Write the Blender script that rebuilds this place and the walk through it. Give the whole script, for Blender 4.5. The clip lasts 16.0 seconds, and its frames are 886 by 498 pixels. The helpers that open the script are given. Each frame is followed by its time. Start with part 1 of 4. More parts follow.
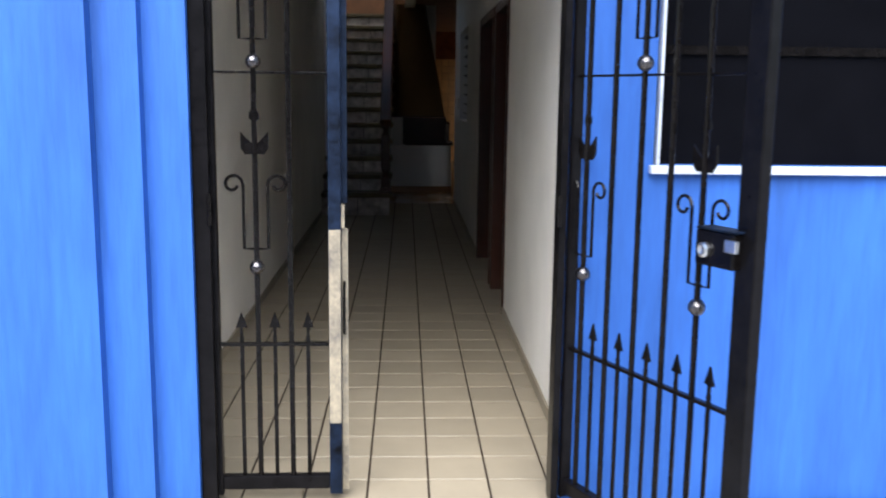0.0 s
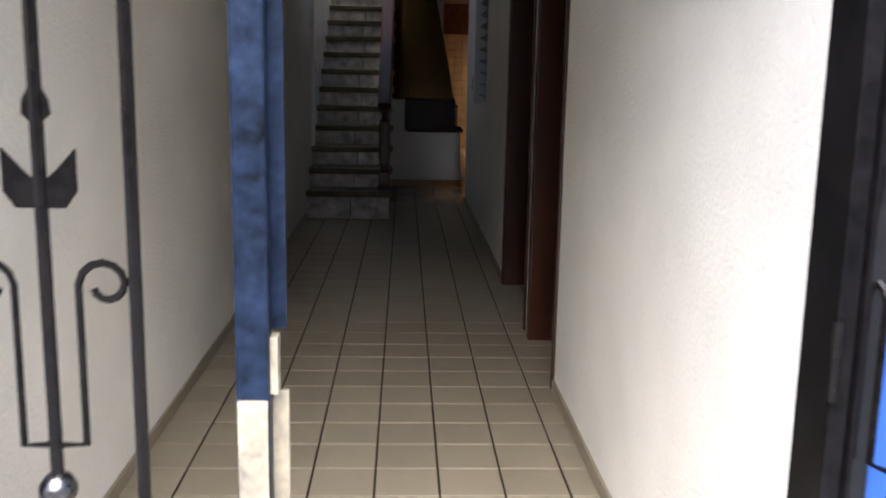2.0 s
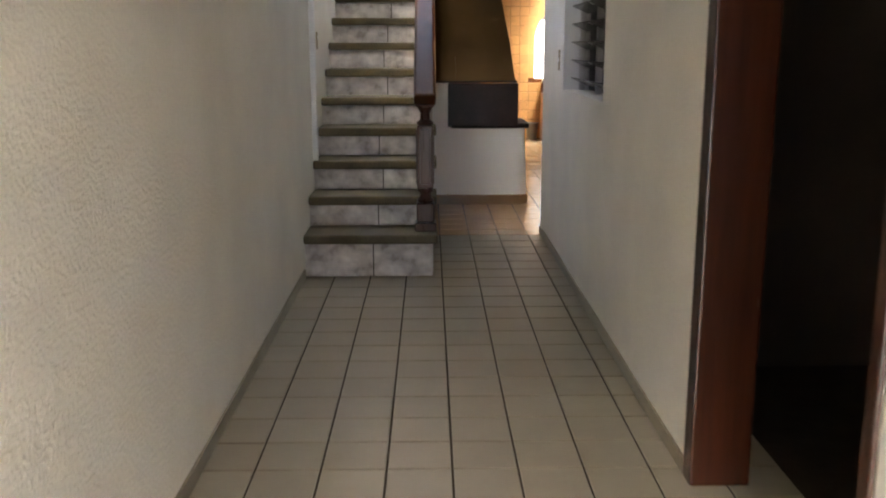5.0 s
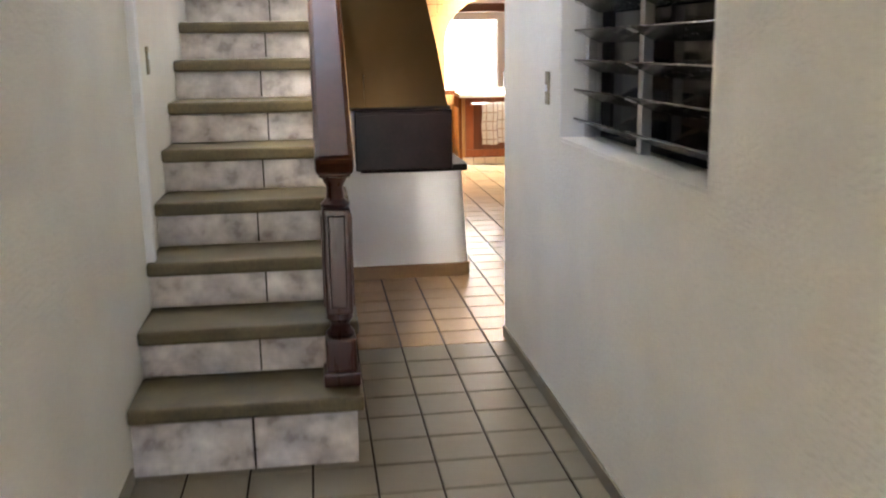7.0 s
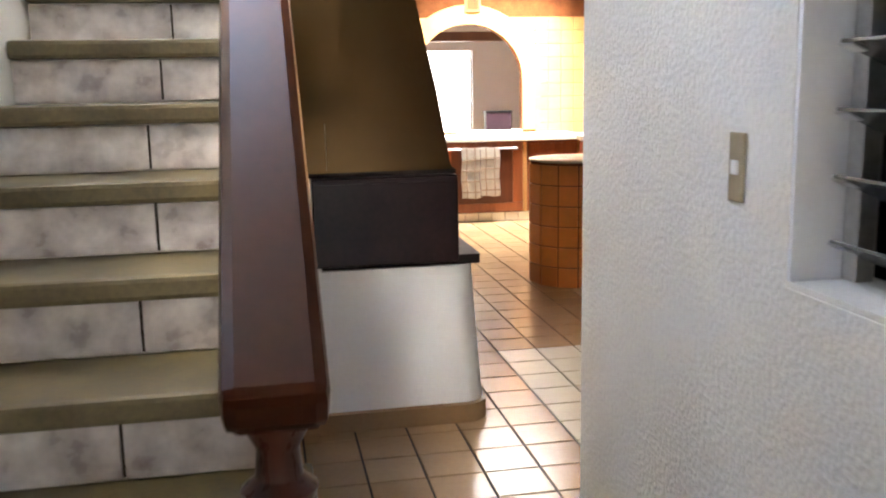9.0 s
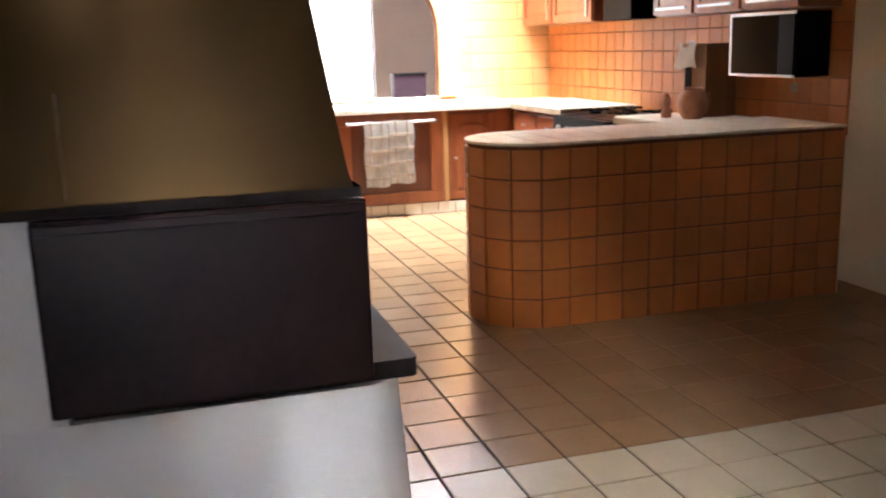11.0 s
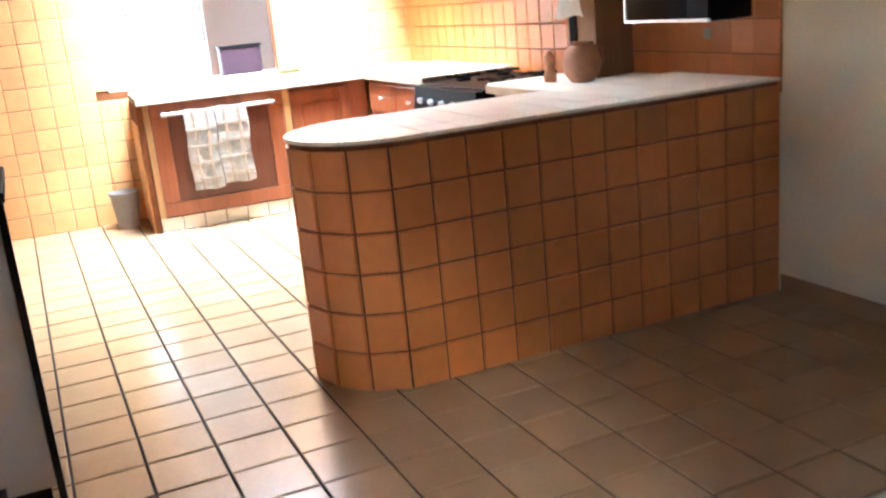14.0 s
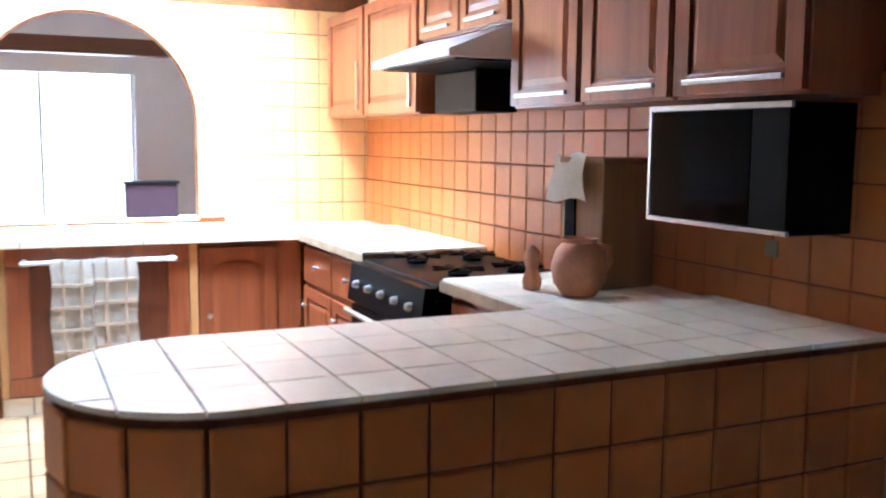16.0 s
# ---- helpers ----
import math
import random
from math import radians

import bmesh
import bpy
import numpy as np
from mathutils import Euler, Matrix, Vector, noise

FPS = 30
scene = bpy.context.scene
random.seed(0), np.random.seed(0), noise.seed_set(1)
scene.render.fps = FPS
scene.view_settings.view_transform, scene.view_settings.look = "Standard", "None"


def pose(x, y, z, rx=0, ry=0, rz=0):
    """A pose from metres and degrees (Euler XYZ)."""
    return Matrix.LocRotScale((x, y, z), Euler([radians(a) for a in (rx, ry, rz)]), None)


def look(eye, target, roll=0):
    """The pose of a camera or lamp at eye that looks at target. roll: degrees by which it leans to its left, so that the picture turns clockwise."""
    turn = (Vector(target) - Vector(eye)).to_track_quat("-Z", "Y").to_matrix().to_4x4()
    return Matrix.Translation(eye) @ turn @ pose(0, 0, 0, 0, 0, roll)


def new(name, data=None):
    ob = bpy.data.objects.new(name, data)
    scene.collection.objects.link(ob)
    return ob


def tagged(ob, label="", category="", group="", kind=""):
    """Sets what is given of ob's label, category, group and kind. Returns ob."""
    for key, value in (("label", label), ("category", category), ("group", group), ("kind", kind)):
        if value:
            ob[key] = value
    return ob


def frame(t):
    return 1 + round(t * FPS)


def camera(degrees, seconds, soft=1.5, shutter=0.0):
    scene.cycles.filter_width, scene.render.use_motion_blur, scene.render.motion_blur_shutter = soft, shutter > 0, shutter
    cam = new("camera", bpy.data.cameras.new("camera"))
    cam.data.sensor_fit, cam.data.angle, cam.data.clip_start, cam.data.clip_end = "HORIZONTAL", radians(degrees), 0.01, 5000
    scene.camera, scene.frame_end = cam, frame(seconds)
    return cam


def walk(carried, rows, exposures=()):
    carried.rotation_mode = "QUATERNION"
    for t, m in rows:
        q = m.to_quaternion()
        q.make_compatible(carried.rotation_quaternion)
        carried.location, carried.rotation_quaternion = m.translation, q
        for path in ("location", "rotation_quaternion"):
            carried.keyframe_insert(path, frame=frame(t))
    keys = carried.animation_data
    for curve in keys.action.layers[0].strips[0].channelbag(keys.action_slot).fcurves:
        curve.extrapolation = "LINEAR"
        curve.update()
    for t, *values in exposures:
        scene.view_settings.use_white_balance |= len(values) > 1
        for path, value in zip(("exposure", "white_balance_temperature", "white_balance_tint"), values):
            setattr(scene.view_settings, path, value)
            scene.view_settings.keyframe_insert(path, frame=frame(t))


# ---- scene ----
cam = camera(51.0, 16.0, soft=2.0, shutter=0.4)
PATH = [
    (0, (0.365, -2.09, 1.469), (0.447, -0.119, 1.14), 0.7),
    (0.5, (0.361, -1.62, 1.435), (0.382, 0.353, 1.105), 1.4),
    (1, (0.338, -1.107, 1.425), (0.357, 0.863, 1.085), 1.3),
    (1.5, (0.306, -0.593, 1.446), (0.384, 1.372, 1.085), 1.3),
    (2, (0.322, -0.1, 1.439), (0.408, 1.864, 1.07), 1.1),
    (2.5, (0.349, 0.334, 1.45), (0.396, 2.3, 1.086), 1.7),
    (3, (0.381, 0.904, 1.388), (0.382, 2.875, 1.046), -0.4),
    (5.5, (0.042, 3.896, 1.456), (0.09, 5.848, 1.023), 0.2),
    (6, (-0.07, 4.416, 1.469), (0.103, 6.362, 1.041), 0.2),
    (6.5, (-0.098, 5.061, 1.481), (0.173, 6.997, 1.056), 0.8),
    (7, (0.064, 5.886, 1.532), (0.325, 7.822, 1.105), -0.9),
    (7.5, (0.083, 6.62, 1.527), (0.371, 8.56, 1.134), -0.9),
    (8, (0.051, 7.161, 1.533), (0.384, 9.101, 1.179), -1.0),
    (10.5, (0.467, 9.638, 1.499), (0.913, 11.548, 1.11), -1.2),
    (11, (0.578, 10.262, 1.422), (1.143, 12.131, 0.992), -1.7),
    (11.5, (0.588, 10.436, 1.449), (1.344, 12.221, 0.956), -2.0),
    (12, (0.657, 10.622, 1.465), (1.579, 12.308, 0.91), -2.4),
    (12.5, (0.728, 10.789, 1.439), (1.767, 12.389, 0.839), -3.3),
    (13, (0.805, 10.991, 1.418), (1.883, 12.549, 0.777), -4.6),
    (13.5, (0.932, 11.26, 1.386), (1.931, 12.882, 0.774), -4.8),
    (14, (1.221, 11.435, 1.401), (1.99, 13.204, 0.874), -5.4),
    (14.5, (1.464, 11.709, 1.399), (2.145, 13.54, 0.97), -3.3),
    (15, (1.704, 12.038, 1.408), (2.378, 13.888, 1.058), -1.3),
    (15.5, (1.952, 12.416, 1.398), (2.669, 14.263, 1.123), 0.2),
    (16, (2.05, 12.759, 1.437), (2.886, 14.561, 1.203), 0.5),
]
walk(cam, [(t, look(eye, target, roll)) for t, eye, target, roll in PATH],
     exposures=[(0.0, 1.1, 6350, 11), (1.0, 1.7, 6450, 13), (1.5, 1.9, 6550, 14), (2.0, 2.0, 6600, 14), (2.5, 2.1, 6700, 14), (3.2, 2.25, 6900, 18), (5.5, 5.05, 7600, 12), (6.5, 5.35, 7500, 12), (8.0, 5.3, 7900, 12),
                (10.5, 5.2, 6500, 14), (11.5, 5.1, 6600, 14), (12.5, 5.6, 6900, 12), (13.5, 5.9, 6000, 9), (14.2, 6.15, 5300, 5), (15.0, 5.85, 5000, 6), (16.0, 5.35, 5100, 6)])

# ---- world and light ----
world = bpy.data.worlds.new("sky")
scene.world = world
world.use_nodes = True
wn = world.node_tree.nodes
sky = wn.new("ShaderNodeTexSky")
sky.sky_type = 'NISHITA'
sky.sun_disc = False
sky.sun_elevation = radians(52)
sky.sun_rotation = radians(200)
world.node_tree.links.new(sky.outputs[0], wn["Background"].inputs[0])
wn["Background"].inputs[1].default_value = 0.15
sun = new("sun", bpy.data.lights.new("sun", 'SUN'))
sun.data.energy, sun.data.angle, sun.data.color = 5.0, radians(60), (0.97, 0.98, 1.0)
sun.matrix_world = look((0, 0, 0), (0.08, 0.66, -0.78))


def area(name, place, target, w, h, watts, colour):
    ob = new(name, bpy.data.lights.new(name, 'AREA'))
    ob.data.shape, ob.data.size, ob.data.size_y = 'RECTANGLE', w, h
    ob.data.energy, ob.data.color = watts, colour
    ob.matrix_world = look(place, target)
    return ob


area("kitchen_skylight_daylight", (2.75, 17.6, 3.7), (2.4, 17.6, 0.0), 1.0, 0.9, 6.2, (0.84, 0.93, 1.0)).data.spread = radians(100)
area("stairwell_skylight_daylight", (-0.2, 12.0, 5.1), (-0.2, 12.0, 0), 0.8, 1.5, 0.15, (1.0, 0.97, 0.86))
area("utility_window_daylight", (2.0, 20.38, 1.5), (2.2, 18.0, 1.2), 1.8, 1.1, 0.02, (0.95, 0.97, 1.0))

# ---- materials ----
MATS = {}


def mat(name, colour, rough=0.6, metal=0.0, var=0.12, scale=6.0, fine=60.0, bump=0.1, piece=0.0, dark=None, coat=0.0, spread=0.08, depth=0.004, spec=0.5):
    """A painted, tiled, wooden or metal surface: two scales of tone, fine relief, and a tone of its own for each piece."""
    if name in MATS:
        return MATS[name]
    m = bpy.data.materials.new(name)
    m.use_nodes = True
    nt = m.node_tree
    b = nt.nodes["Principled BSDF"]
    co = nt.nodes.new("ShaderNodeTexCoord")
    geo = nt.nodes.new("ShaderNodeNewGeometry")
    big = nt.nodes.new("ShaderNodeTexNoise")
    big.inputs["Scale"].default_value, big.inputs["Detail"].default_value = scale, 5
    small = nt.nodes.new("ShaderNodeTexNoise")
    small.inputs["Scale"].default_value, small.inputs["Detail"].default_value = fine, 6
    for n in (big, small):
        nt.links.new(geo.outputs["Position"], n.inputs["Vector"])
    ramp = nt.nodes.new("ShaderNodeValToRGB")
    ramp.color_ramp.elements[0].position, ramp.color_ramp.elements[1].position = 0.3, 0.72
    lo = dark or tuple(c * (1 - 2 * var) for c in colour)
    hi = tuple(min(0.95, c * (1 + var)) for c in colour)
    ramp.color_ramp.elements[0].color = (*lo, 1)
    ramp.color_ramp.elements[1].color = (*hi, 1)
    mixf = nt.nodes.new("ShaderNodeMath")
    mixf.operation = 'MULTIPLY_ADD'
    mixf.inputs[1].default_value = 0.35
    add = nt.nodes.new("ShaderNodeMath")
    add.operation = 'MULTIPLY'
    add.inputs[1].default_value = 0.65
    nt.links.new(big.outputs["Fac"], add.inputs[0])
    nt.links.new(small.outputs["Fac"], mixf.inputs[0])
    nt.links.new(add.outputs[0], mixf.inputs[2])
    nt.links.new(mixf.outputs[0], ramp.inputs[0])
    col = ramp.outputs[0]
    if piece:
        info = nt.nodes.new("ShaderNodeObjectInfo")
        sub = nt.nodes.new("ShaderNodeMath")
        sub.operation = 'ADD'
        nt.links.new(info.outputs["Random"], sub.inputs[0])
        nt.links.new(geo.outputs["Random Per Island"], sub.inputs[1])
        fr = nt.nodes.new("ShaderNodeMath")
        fr.operation = 'FRACT'
        nt.links.new(sub.outputs[0], fr.inputs[0])
        mr = nt.nodes.new("ShaderNodeMapRange")
        mr.inputs["To Min"].default_value, mr.inputs["To Max"].default_value = 1 - piece, 1 + piece
        nt.links.new(fr.outputs[0], mr.inputs["Value"])
        hs = nt.nodes.new("ShaderNodeHueSaturation")
        nt.links.new(mr.outputs[0], hs.inputs["Value"])
        nt.links.new(col, hs.inputs["Color"])
        col = hs.outputs[0]
    nt.links.new(col, b.inputs["Base Color"])
    rr = nt.nodes.new("ShaderNodeMapRange")
    rr.inputs["To Min"].default_value, rr.inputs["To Max"].default_value = max(0.02, rough - spread), min(1, rough + spread)
    nt.links.new(small.outputs["Fac"], rr.inputs["Value"])
    nt.links.new(rr.outputs[0], b.inputs["Roughness"])
    b.inputs["Metallic"].default_value = metal
    b.inputs["Coat Weight"].default_value = coat
    b.inputs["Specular IOR Level"].default_value = spec
    b.inputs["Coat Roughness"].default_value = 0.12
    if bump:
        bp = nt.nodes.new("ShaderNodeBump")
        bp.inputs["Strength"].default_value, bp.inputs["Distance"].default_value = bump, depth
        nt.links.new(small.outputs["Fac"], bp.inputs["Height"])
        nt.links.new(bp.outputs[0], b.inputs["Normal"])
    MATS[name] = m
    return m


def brushed(m, grain):
    """Draws the marks of a surface out along the axis whose factor is small."""
    nt = m.node_tree
    geo = next(n for n in nt.nodes if n.type == 'NEW_GEOMETRY')
    mp = nt.nodes.new("ShaderNodeMapping")
    mp.inputs["Scale"].default_value = grain
    nt.links.new(geo.outputs["Position"], mp.inputs["Vector"])
    for n in nt.nodes:
        if n.type == 'TEX_NOISE':
            nt.links.new(mp.outputs[0], n.inputs["Vector"])
    return m


def wood(name, colour, rough=0.35, grain=(1, 1, 0.06), coat=0.3, spec=0.5):
    """Varnished wood with long streaks along the axis whose grain factor is small."""
    if name in MATS:
        return MATS[name]
    return brushed(mat(name, colour, rough, 0, 0.2, 14, 70, 0.01, coat=coat, spec=spec, spread=0.03), grain)


def glow(name, colour, strength):
    m = bpy.data.materials.new(name)
    m.use_nodes = True
    b = m.node_tree.nodes["Principled BSDF"]
    b.inputs["Base Color"].default_value = (*colour, 1)
    b.inputs["Emission Color"].default_value = (*colour, 1)
    b.inputs["Emission Strength"].default_value = strength
    return m


def glass(name, tint=(0.9, 0.95, 1.0), rough=0.02):
    m = bpy.data.materials.new(name)
    m.use_nodes = True
    b = m.node_tree.nodes["Principled BSDF"]
    b.inputs["Base Color"].default_value = (*tint, 1)
    b.inputs["Roughness"].default_value = rough
    b.inputs["Transmission Weight"].default_value = 1.0
    b.inputs["IOR"].default_value = 1.3
    return m


PLASTER = mat("cream_rough_plaster", (0.82, 0.785, 0.71), 0.9, var=0.06, scale=2.0, fine=72, bump=0.65, depth=0.01)
HALLPAINT = mat("cream_hall_paint", (0.74, 0.64, 0.43), 0.85, var=0.06, scale=2.0, fine=60, bump=0.3, depth=0.006)
WHITE = mat("white_paint", (0.82, 0.82, 0.82), 0.7, var=0.03, scale=3, fine=60, bump=0.2, depth=0.005)
BLUE = brushed(mat("blue_wall_paint", (0.026, 0.106, 0.385), 0.55, spec=0.3, var=0.2, scale=4.0, fine=40, bump=0.5, depth=0.008), (1, 1, 0.12))
IRON = mat("dark_brown_gate_enamel", (0.005, 0.0042, 0.004), 0.17, spec=0.13, var=0.35, scale=20, fine=60, bump=0.03, spread=0.05)
IRON_POST = mat("black_gate_frame_enamel", (0.005, 0.0045, 0.005), 0.3, spec=0.1, var=0.35, scale=15, fine=60, bump=0.05, spread=0.06)
# Worn enamel; its blue tint stands for reflected sky and blue wall.
IRON_WORN_BLUE_LIT = mat("worn_gate_enamel_blue_lit", (0.007, 0.013, 0.028), 0.42, spec=0.1, var=0.55, scale=12, fine=70, bump=0.2)
WORN = mat("scuffed_bare_metal", (0.27, 0.225, 0.15), 0.5, var=0.35, scale=12, fine=80, bump=0.15, dark=(0.08, 0.07, 0.06))
BALL = mat("tarnished_steel_ball", (0.13, 0.12, 0.12), 0.28, 1.0, var=0.3, scale=30, fine=90, bump=0.05)
STEEL = mat("dull_steel", (0.6, 0.6, 0.6), 0.3, 1.0, var=0.15, scale=20, fine=90, bump=0.04)
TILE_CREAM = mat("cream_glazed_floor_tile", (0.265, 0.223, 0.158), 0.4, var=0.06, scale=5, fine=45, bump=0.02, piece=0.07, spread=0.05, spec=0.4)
# Cream tile again, lightened to carry the hall's brighter light.
TILE_CREAM_LIT = mat("lit_cream_floor_tile", (0.52, 0.45, 0.3), 0.33, var=0.05, scale=5, fine=45, bump=0.02, piece=0.06, spread=0.04)
TILE_TAN = mat("tan_glazed_floor_tile", (0.38, 0.235, 0.12), 0.22, var=0.07, scale=4, fine=45, bump=0.02, piece=0.08, spread=0.05)
# Shade of the unlit side room, held in its wall colour.
UNLIT = mat("room_shade_brown", (0.06, 0.045, 0.035), 0.9, var=0.15, scale=3, fine=50, bump=0.2)
SILLPAINT = mat("weathered_white_sill_paint", (0.5, 0.54, 0.6), 0.6, var=0.12, scale=12, fine=70, bump=0.1)
GROUT = mat("dark_grout", (0.045, 0.033, 0.023), 0.95, spec=0.15, var=0.2, scale=8, fine=60, bump=0.4)
GROUT_RED = mat("brown_grout", (0.2, 0.066, 0.021), 0.95, spec=0.2, var=0.2, scale=8, fine=60, bump=0.4)
TILE_ORANGE = mat("terracotta_glazed_wall_tile", (0.58, 0.19, 0.045), 0.42, spec=0.35, var=0.1, scale=3, fine=16, bump=0.08, piece=0.12)
TILE_TOP = mat("cream_counter_tile", (0.82, 0.75, 0.6), 0.4, var=0.05, scale=3, fine=16, bump=0.05, piece=0.06)
# Terracotta tile lightened to carry the glare on the back wall.
TILE_ORANGE_LIT = mat("lit_terracotta_wall_tile", (0.71, 0.375, 0.14), 0.42, spec=0.35, var=0.1, scale=3, fine=16, bump=0.08, piece=0.1)
GROUT_TOP = mat("sand_grout", (0.4, 0.29, 0.18), 0.95, var=0.2, scale=8, fine=60, bump=0.3)
RISER = mat("grey_veined_riser_tile", (0.7, 0.65, 0.61), 0.28, var=0.2, scale=6, fine=12, bump=0.02, piece=0.1, spread=0.03, dark=(0.27, 0.22, 0.205))
TREAD = mat("olive_stone_tread", (0.115, 0.086, 0.034), 0.55, var=0.3, scale=5, fine=60, bump=0.2)
CARVED = wood("dark_varnished_newel_wood", (0.062, 0.018, 0.01), 0.28, coat=0.0, spec=0.28)
RAILWOOD = mat("smooth_varnished_rail_wood", (0.055, 0.016, 0.006), 0.28, spec=0.14, var=0.15, scale=8, fine=50, bump=0.0, spread=0.01)
DOORWOOD = wood("dark_mahogany_door", (0.045, 0.012, 0.005), 0.26, coat=0.0, spec=0.45)
CABWOOD = wood("red_brown_cabinet_wood", (0.3, 0.085, 0.03), 0.33, coat=0.25)
CABLIGHT = wood("honey_wood_frame", (0.5, 0.26, 0.1), 0.4, coat=0.2)
BRONZE = mat("brushed_bronze_hood", (0.07, 0.041, 0.017), 0.3, 1.0, var=0.1, scale=2, fine=6, bump=0.0, spread=0.03)
PLATE = mat("dark_brown_painted_plate", (0.02, 0.009, 0.009), 0.33, spec=0.18, var=0.3, scale=5, fine=40, bump=0.03)
SLAB = mat("dark_stone_ledge", (0.03, 0.024, 0.023), 0.5, spec=0.06, var=0.3, scale=9, fine=60, bump=0.01, spread=0.02)
BLACK = mat("black_enamel", (0.003, 0.003, 0.0033), 0.4, spec=0.05, var=0.3, scale=9, fine=60, bump=0.02)
BLACK_MATT = mat("black_figure_paint", (0.006, 0.0055, 0.0055), 0.5, spec=0.25, var=0.3, scale=15, fine=60, bump=0.2)
ALU = mat("brushed_aluminium", (0.62, 0.62, 0.62), 0.35, 1.0, var=0.1, scale=30, fine=90, bump=0.03)
BAKELITE = mat("beige_switch_plate", (0.36, 0.29, 0.18), 0.45, var=0.1, scale=20, fine=90, bump=0.03)
CLAY = mat("terracotta_pot_clay", (0.48, 0.22, 0.12), 0.7, var=0.15, scale=15, fine=70, bump=0.2)
BOXWOOD = wood("brown_box_board", (0.34, 0.17, 0.07), 0.6, coat=0.0)
PAPER = mat("cream_paper", (0.78, 0.72, 0.6), 0.8, var=0.08, scale=15, fine=80, bump=0.1)
SHADE = mat("cream_lampshade_cloth", (0.74, 0.6, 0.36), 0.8, var=0.1, scale=12, fine=120, bump=0.25)
BAND = mat("brown_ribbon", (0.07, 0.035, 0.018), 0.8, var=0.2, scale=12, fine=90, bump=0.2)
LEATHER = mat("white_shoe_leather", (0.62, 0.6, 0.55), 0.5, var=0.2, scale=15, fine=90, bump=0.15)
DARKCLOTH = mat("black_shoe_lining", (0.02, 0.02, 0.022), 0.8, var=0.2, scale=15, fine=90, bump=0.3)
TOWEL = mat("off_white_towel_cotton", (0.74, 0.7, 0.62), 0.95, var=0.08, scale=20, fine=160, bump=0.5)
TOWEL_STRIPE = mat("brown_towel_stripe", (0.5, 0.38, 0.27), 0.95, var=0.2, scale=20, fine=160, bump=0.5)
ASPHALT = mat("grey_concrete_paving", (0.42, 0.41, 0.39), 0.9, var=0.2, scale=2, fine=40, bump=0.4)
BINGREY = mat("grey_plastic_bin", (0.3, 0.27, 0.24), 0.5, var=0.1, scale=10, fine=60, bump=0.05)
DARKGLASS = mat("dark_window_pane", (0.003, 0.003, 0.004), 0.06, spec=0.08, var=0.2, scale=2, fine=10, bump=0.0)
LOUVRE = mat("grey_louvre_glass", (0.1, 0.095, 0.085), 0.25, var=0.2, scale=9, fine=50, bump=0.0)
# Invented brown for unseen ceiling and walls, to damp bounced light.
BOUNCE_BROWN = mat("bounce_damping_brown", (0.22, 0.1, 0.045), 0.85, var=0.2, scale=4, fine=30, bump=0.3)
BEAM = wood("dark_roof_beam", (0.14, 0.06, 0.03), 0.5, grain=(0.06, 1, 1), coat=0.0)


# ---- mesh helpers ----
def box(bm, lo, hi, bevel=0.0, m=None):
    lo, hi = Vector(lo), Vector(hi)
    r = bmesh.ops.create_cube(bm, size=1.0)
    bmesh.ops.scale(bm, vec=hi - lo, verts=r["verts"])
    bmesh.ops.translate(bm, vec=(lo + hi) / 2, verts=r["verts"])
    vs = r["verts"]
    if bevel:
        es = list({e for v in vs for e in v.link_edges})
        out = bmesh.ops.bevel(bm, geom=es, offset=bevel, segments=2, affect='EDGES', profile=0.6)
        vs = list({v for f in out["faces"] for v in f.verts} | {v for v in vs if v.is_valid})
    if m is not None:
        bmesh.ops.transform(bm, matrix=m, verts=[v for v in vs if v.is_valid])
    return bm


def solid(lo, hi, bevel=0.0):
    return box(bmesh.new(), lo, hi, bevel)


def lathe(profile, steps=20, bm=None, centre=(0, 0, 0)):
    """A turned body from (radius, height) pairs."""
    bm = bm or bmesh.new()
    rings = []
    for r, z in profile:
        rings.append([bm.verts.new((centre[0] + r * math.cos(2 * math.pi * i / steps), centre[1] + r * math.sin(2 * math.pi * i / steps), centre[2] + z)) for i in range(steps)])
    for a, b in zip(rings, rings[1:]):
        for i in range(steps):
            bm.faces.new((a[i], a[(i + 1) % steps], b[(i + 1) % steps], b[i]))
    bm.faces.new(rings[0][::-1])
    bm.faces.new(rings[-1])
    return bm


def sweep(points, radius, steps=8, bm=None):
    """A round bar along points."""
    bm = bm or bmesh.new()
    pts = [Vector(p) for p in points]
    rings = []
    for i, p in enumerate(pts):
        d = (pts[min(i + 1, len(pts) - 1)] - pts[max(i - 1, 0)]).normalized()
        up = Vector((0, 1, 0)) if abs(d.y) < 0.9 else Vector((1, 0, 0))
        a = d.cross(up).normalized()
        b = d.cross(a)
        rings.append([bm.verts.new(p + radius * (a * math.cos(2 * math.pi * k / steps) + b * math.sin(2 * math.pi * k / steps))) for k in range(steps)])
    for r, s in zip(rings, rings[1:]):
        for k in range(steps):
            bm.faces.new((r[k], r[(k + 1) % steps], s[(k + 1) % steps], s[k]))
    bm.faces.new(rings[0][::-1])
    bm.faces.new(rings[-1])
    return bm


def extrude(outline, thick, bm=None, m=None):
    """A flat outline of (x, z) pairs given depth along y."""
    bm = bm or bmesh.new()
    f = [bm.verts.new((x, 0, z)) for x, z in outline]
    g = [bm.verts.new((x, thick, z)) for x, z in outline]
    bm.faces.new(f)
    bm.faces.new(g[::-1])
    n = len(f)
    for i in range(n):
        bm.faces.new((f[i], g[i], g[(i + 1) % n], f[(i + 1) % n]))
    if m is not None:
        bmesh.ops.transform(bm, matrix=m, verts=f + g)
    return bm


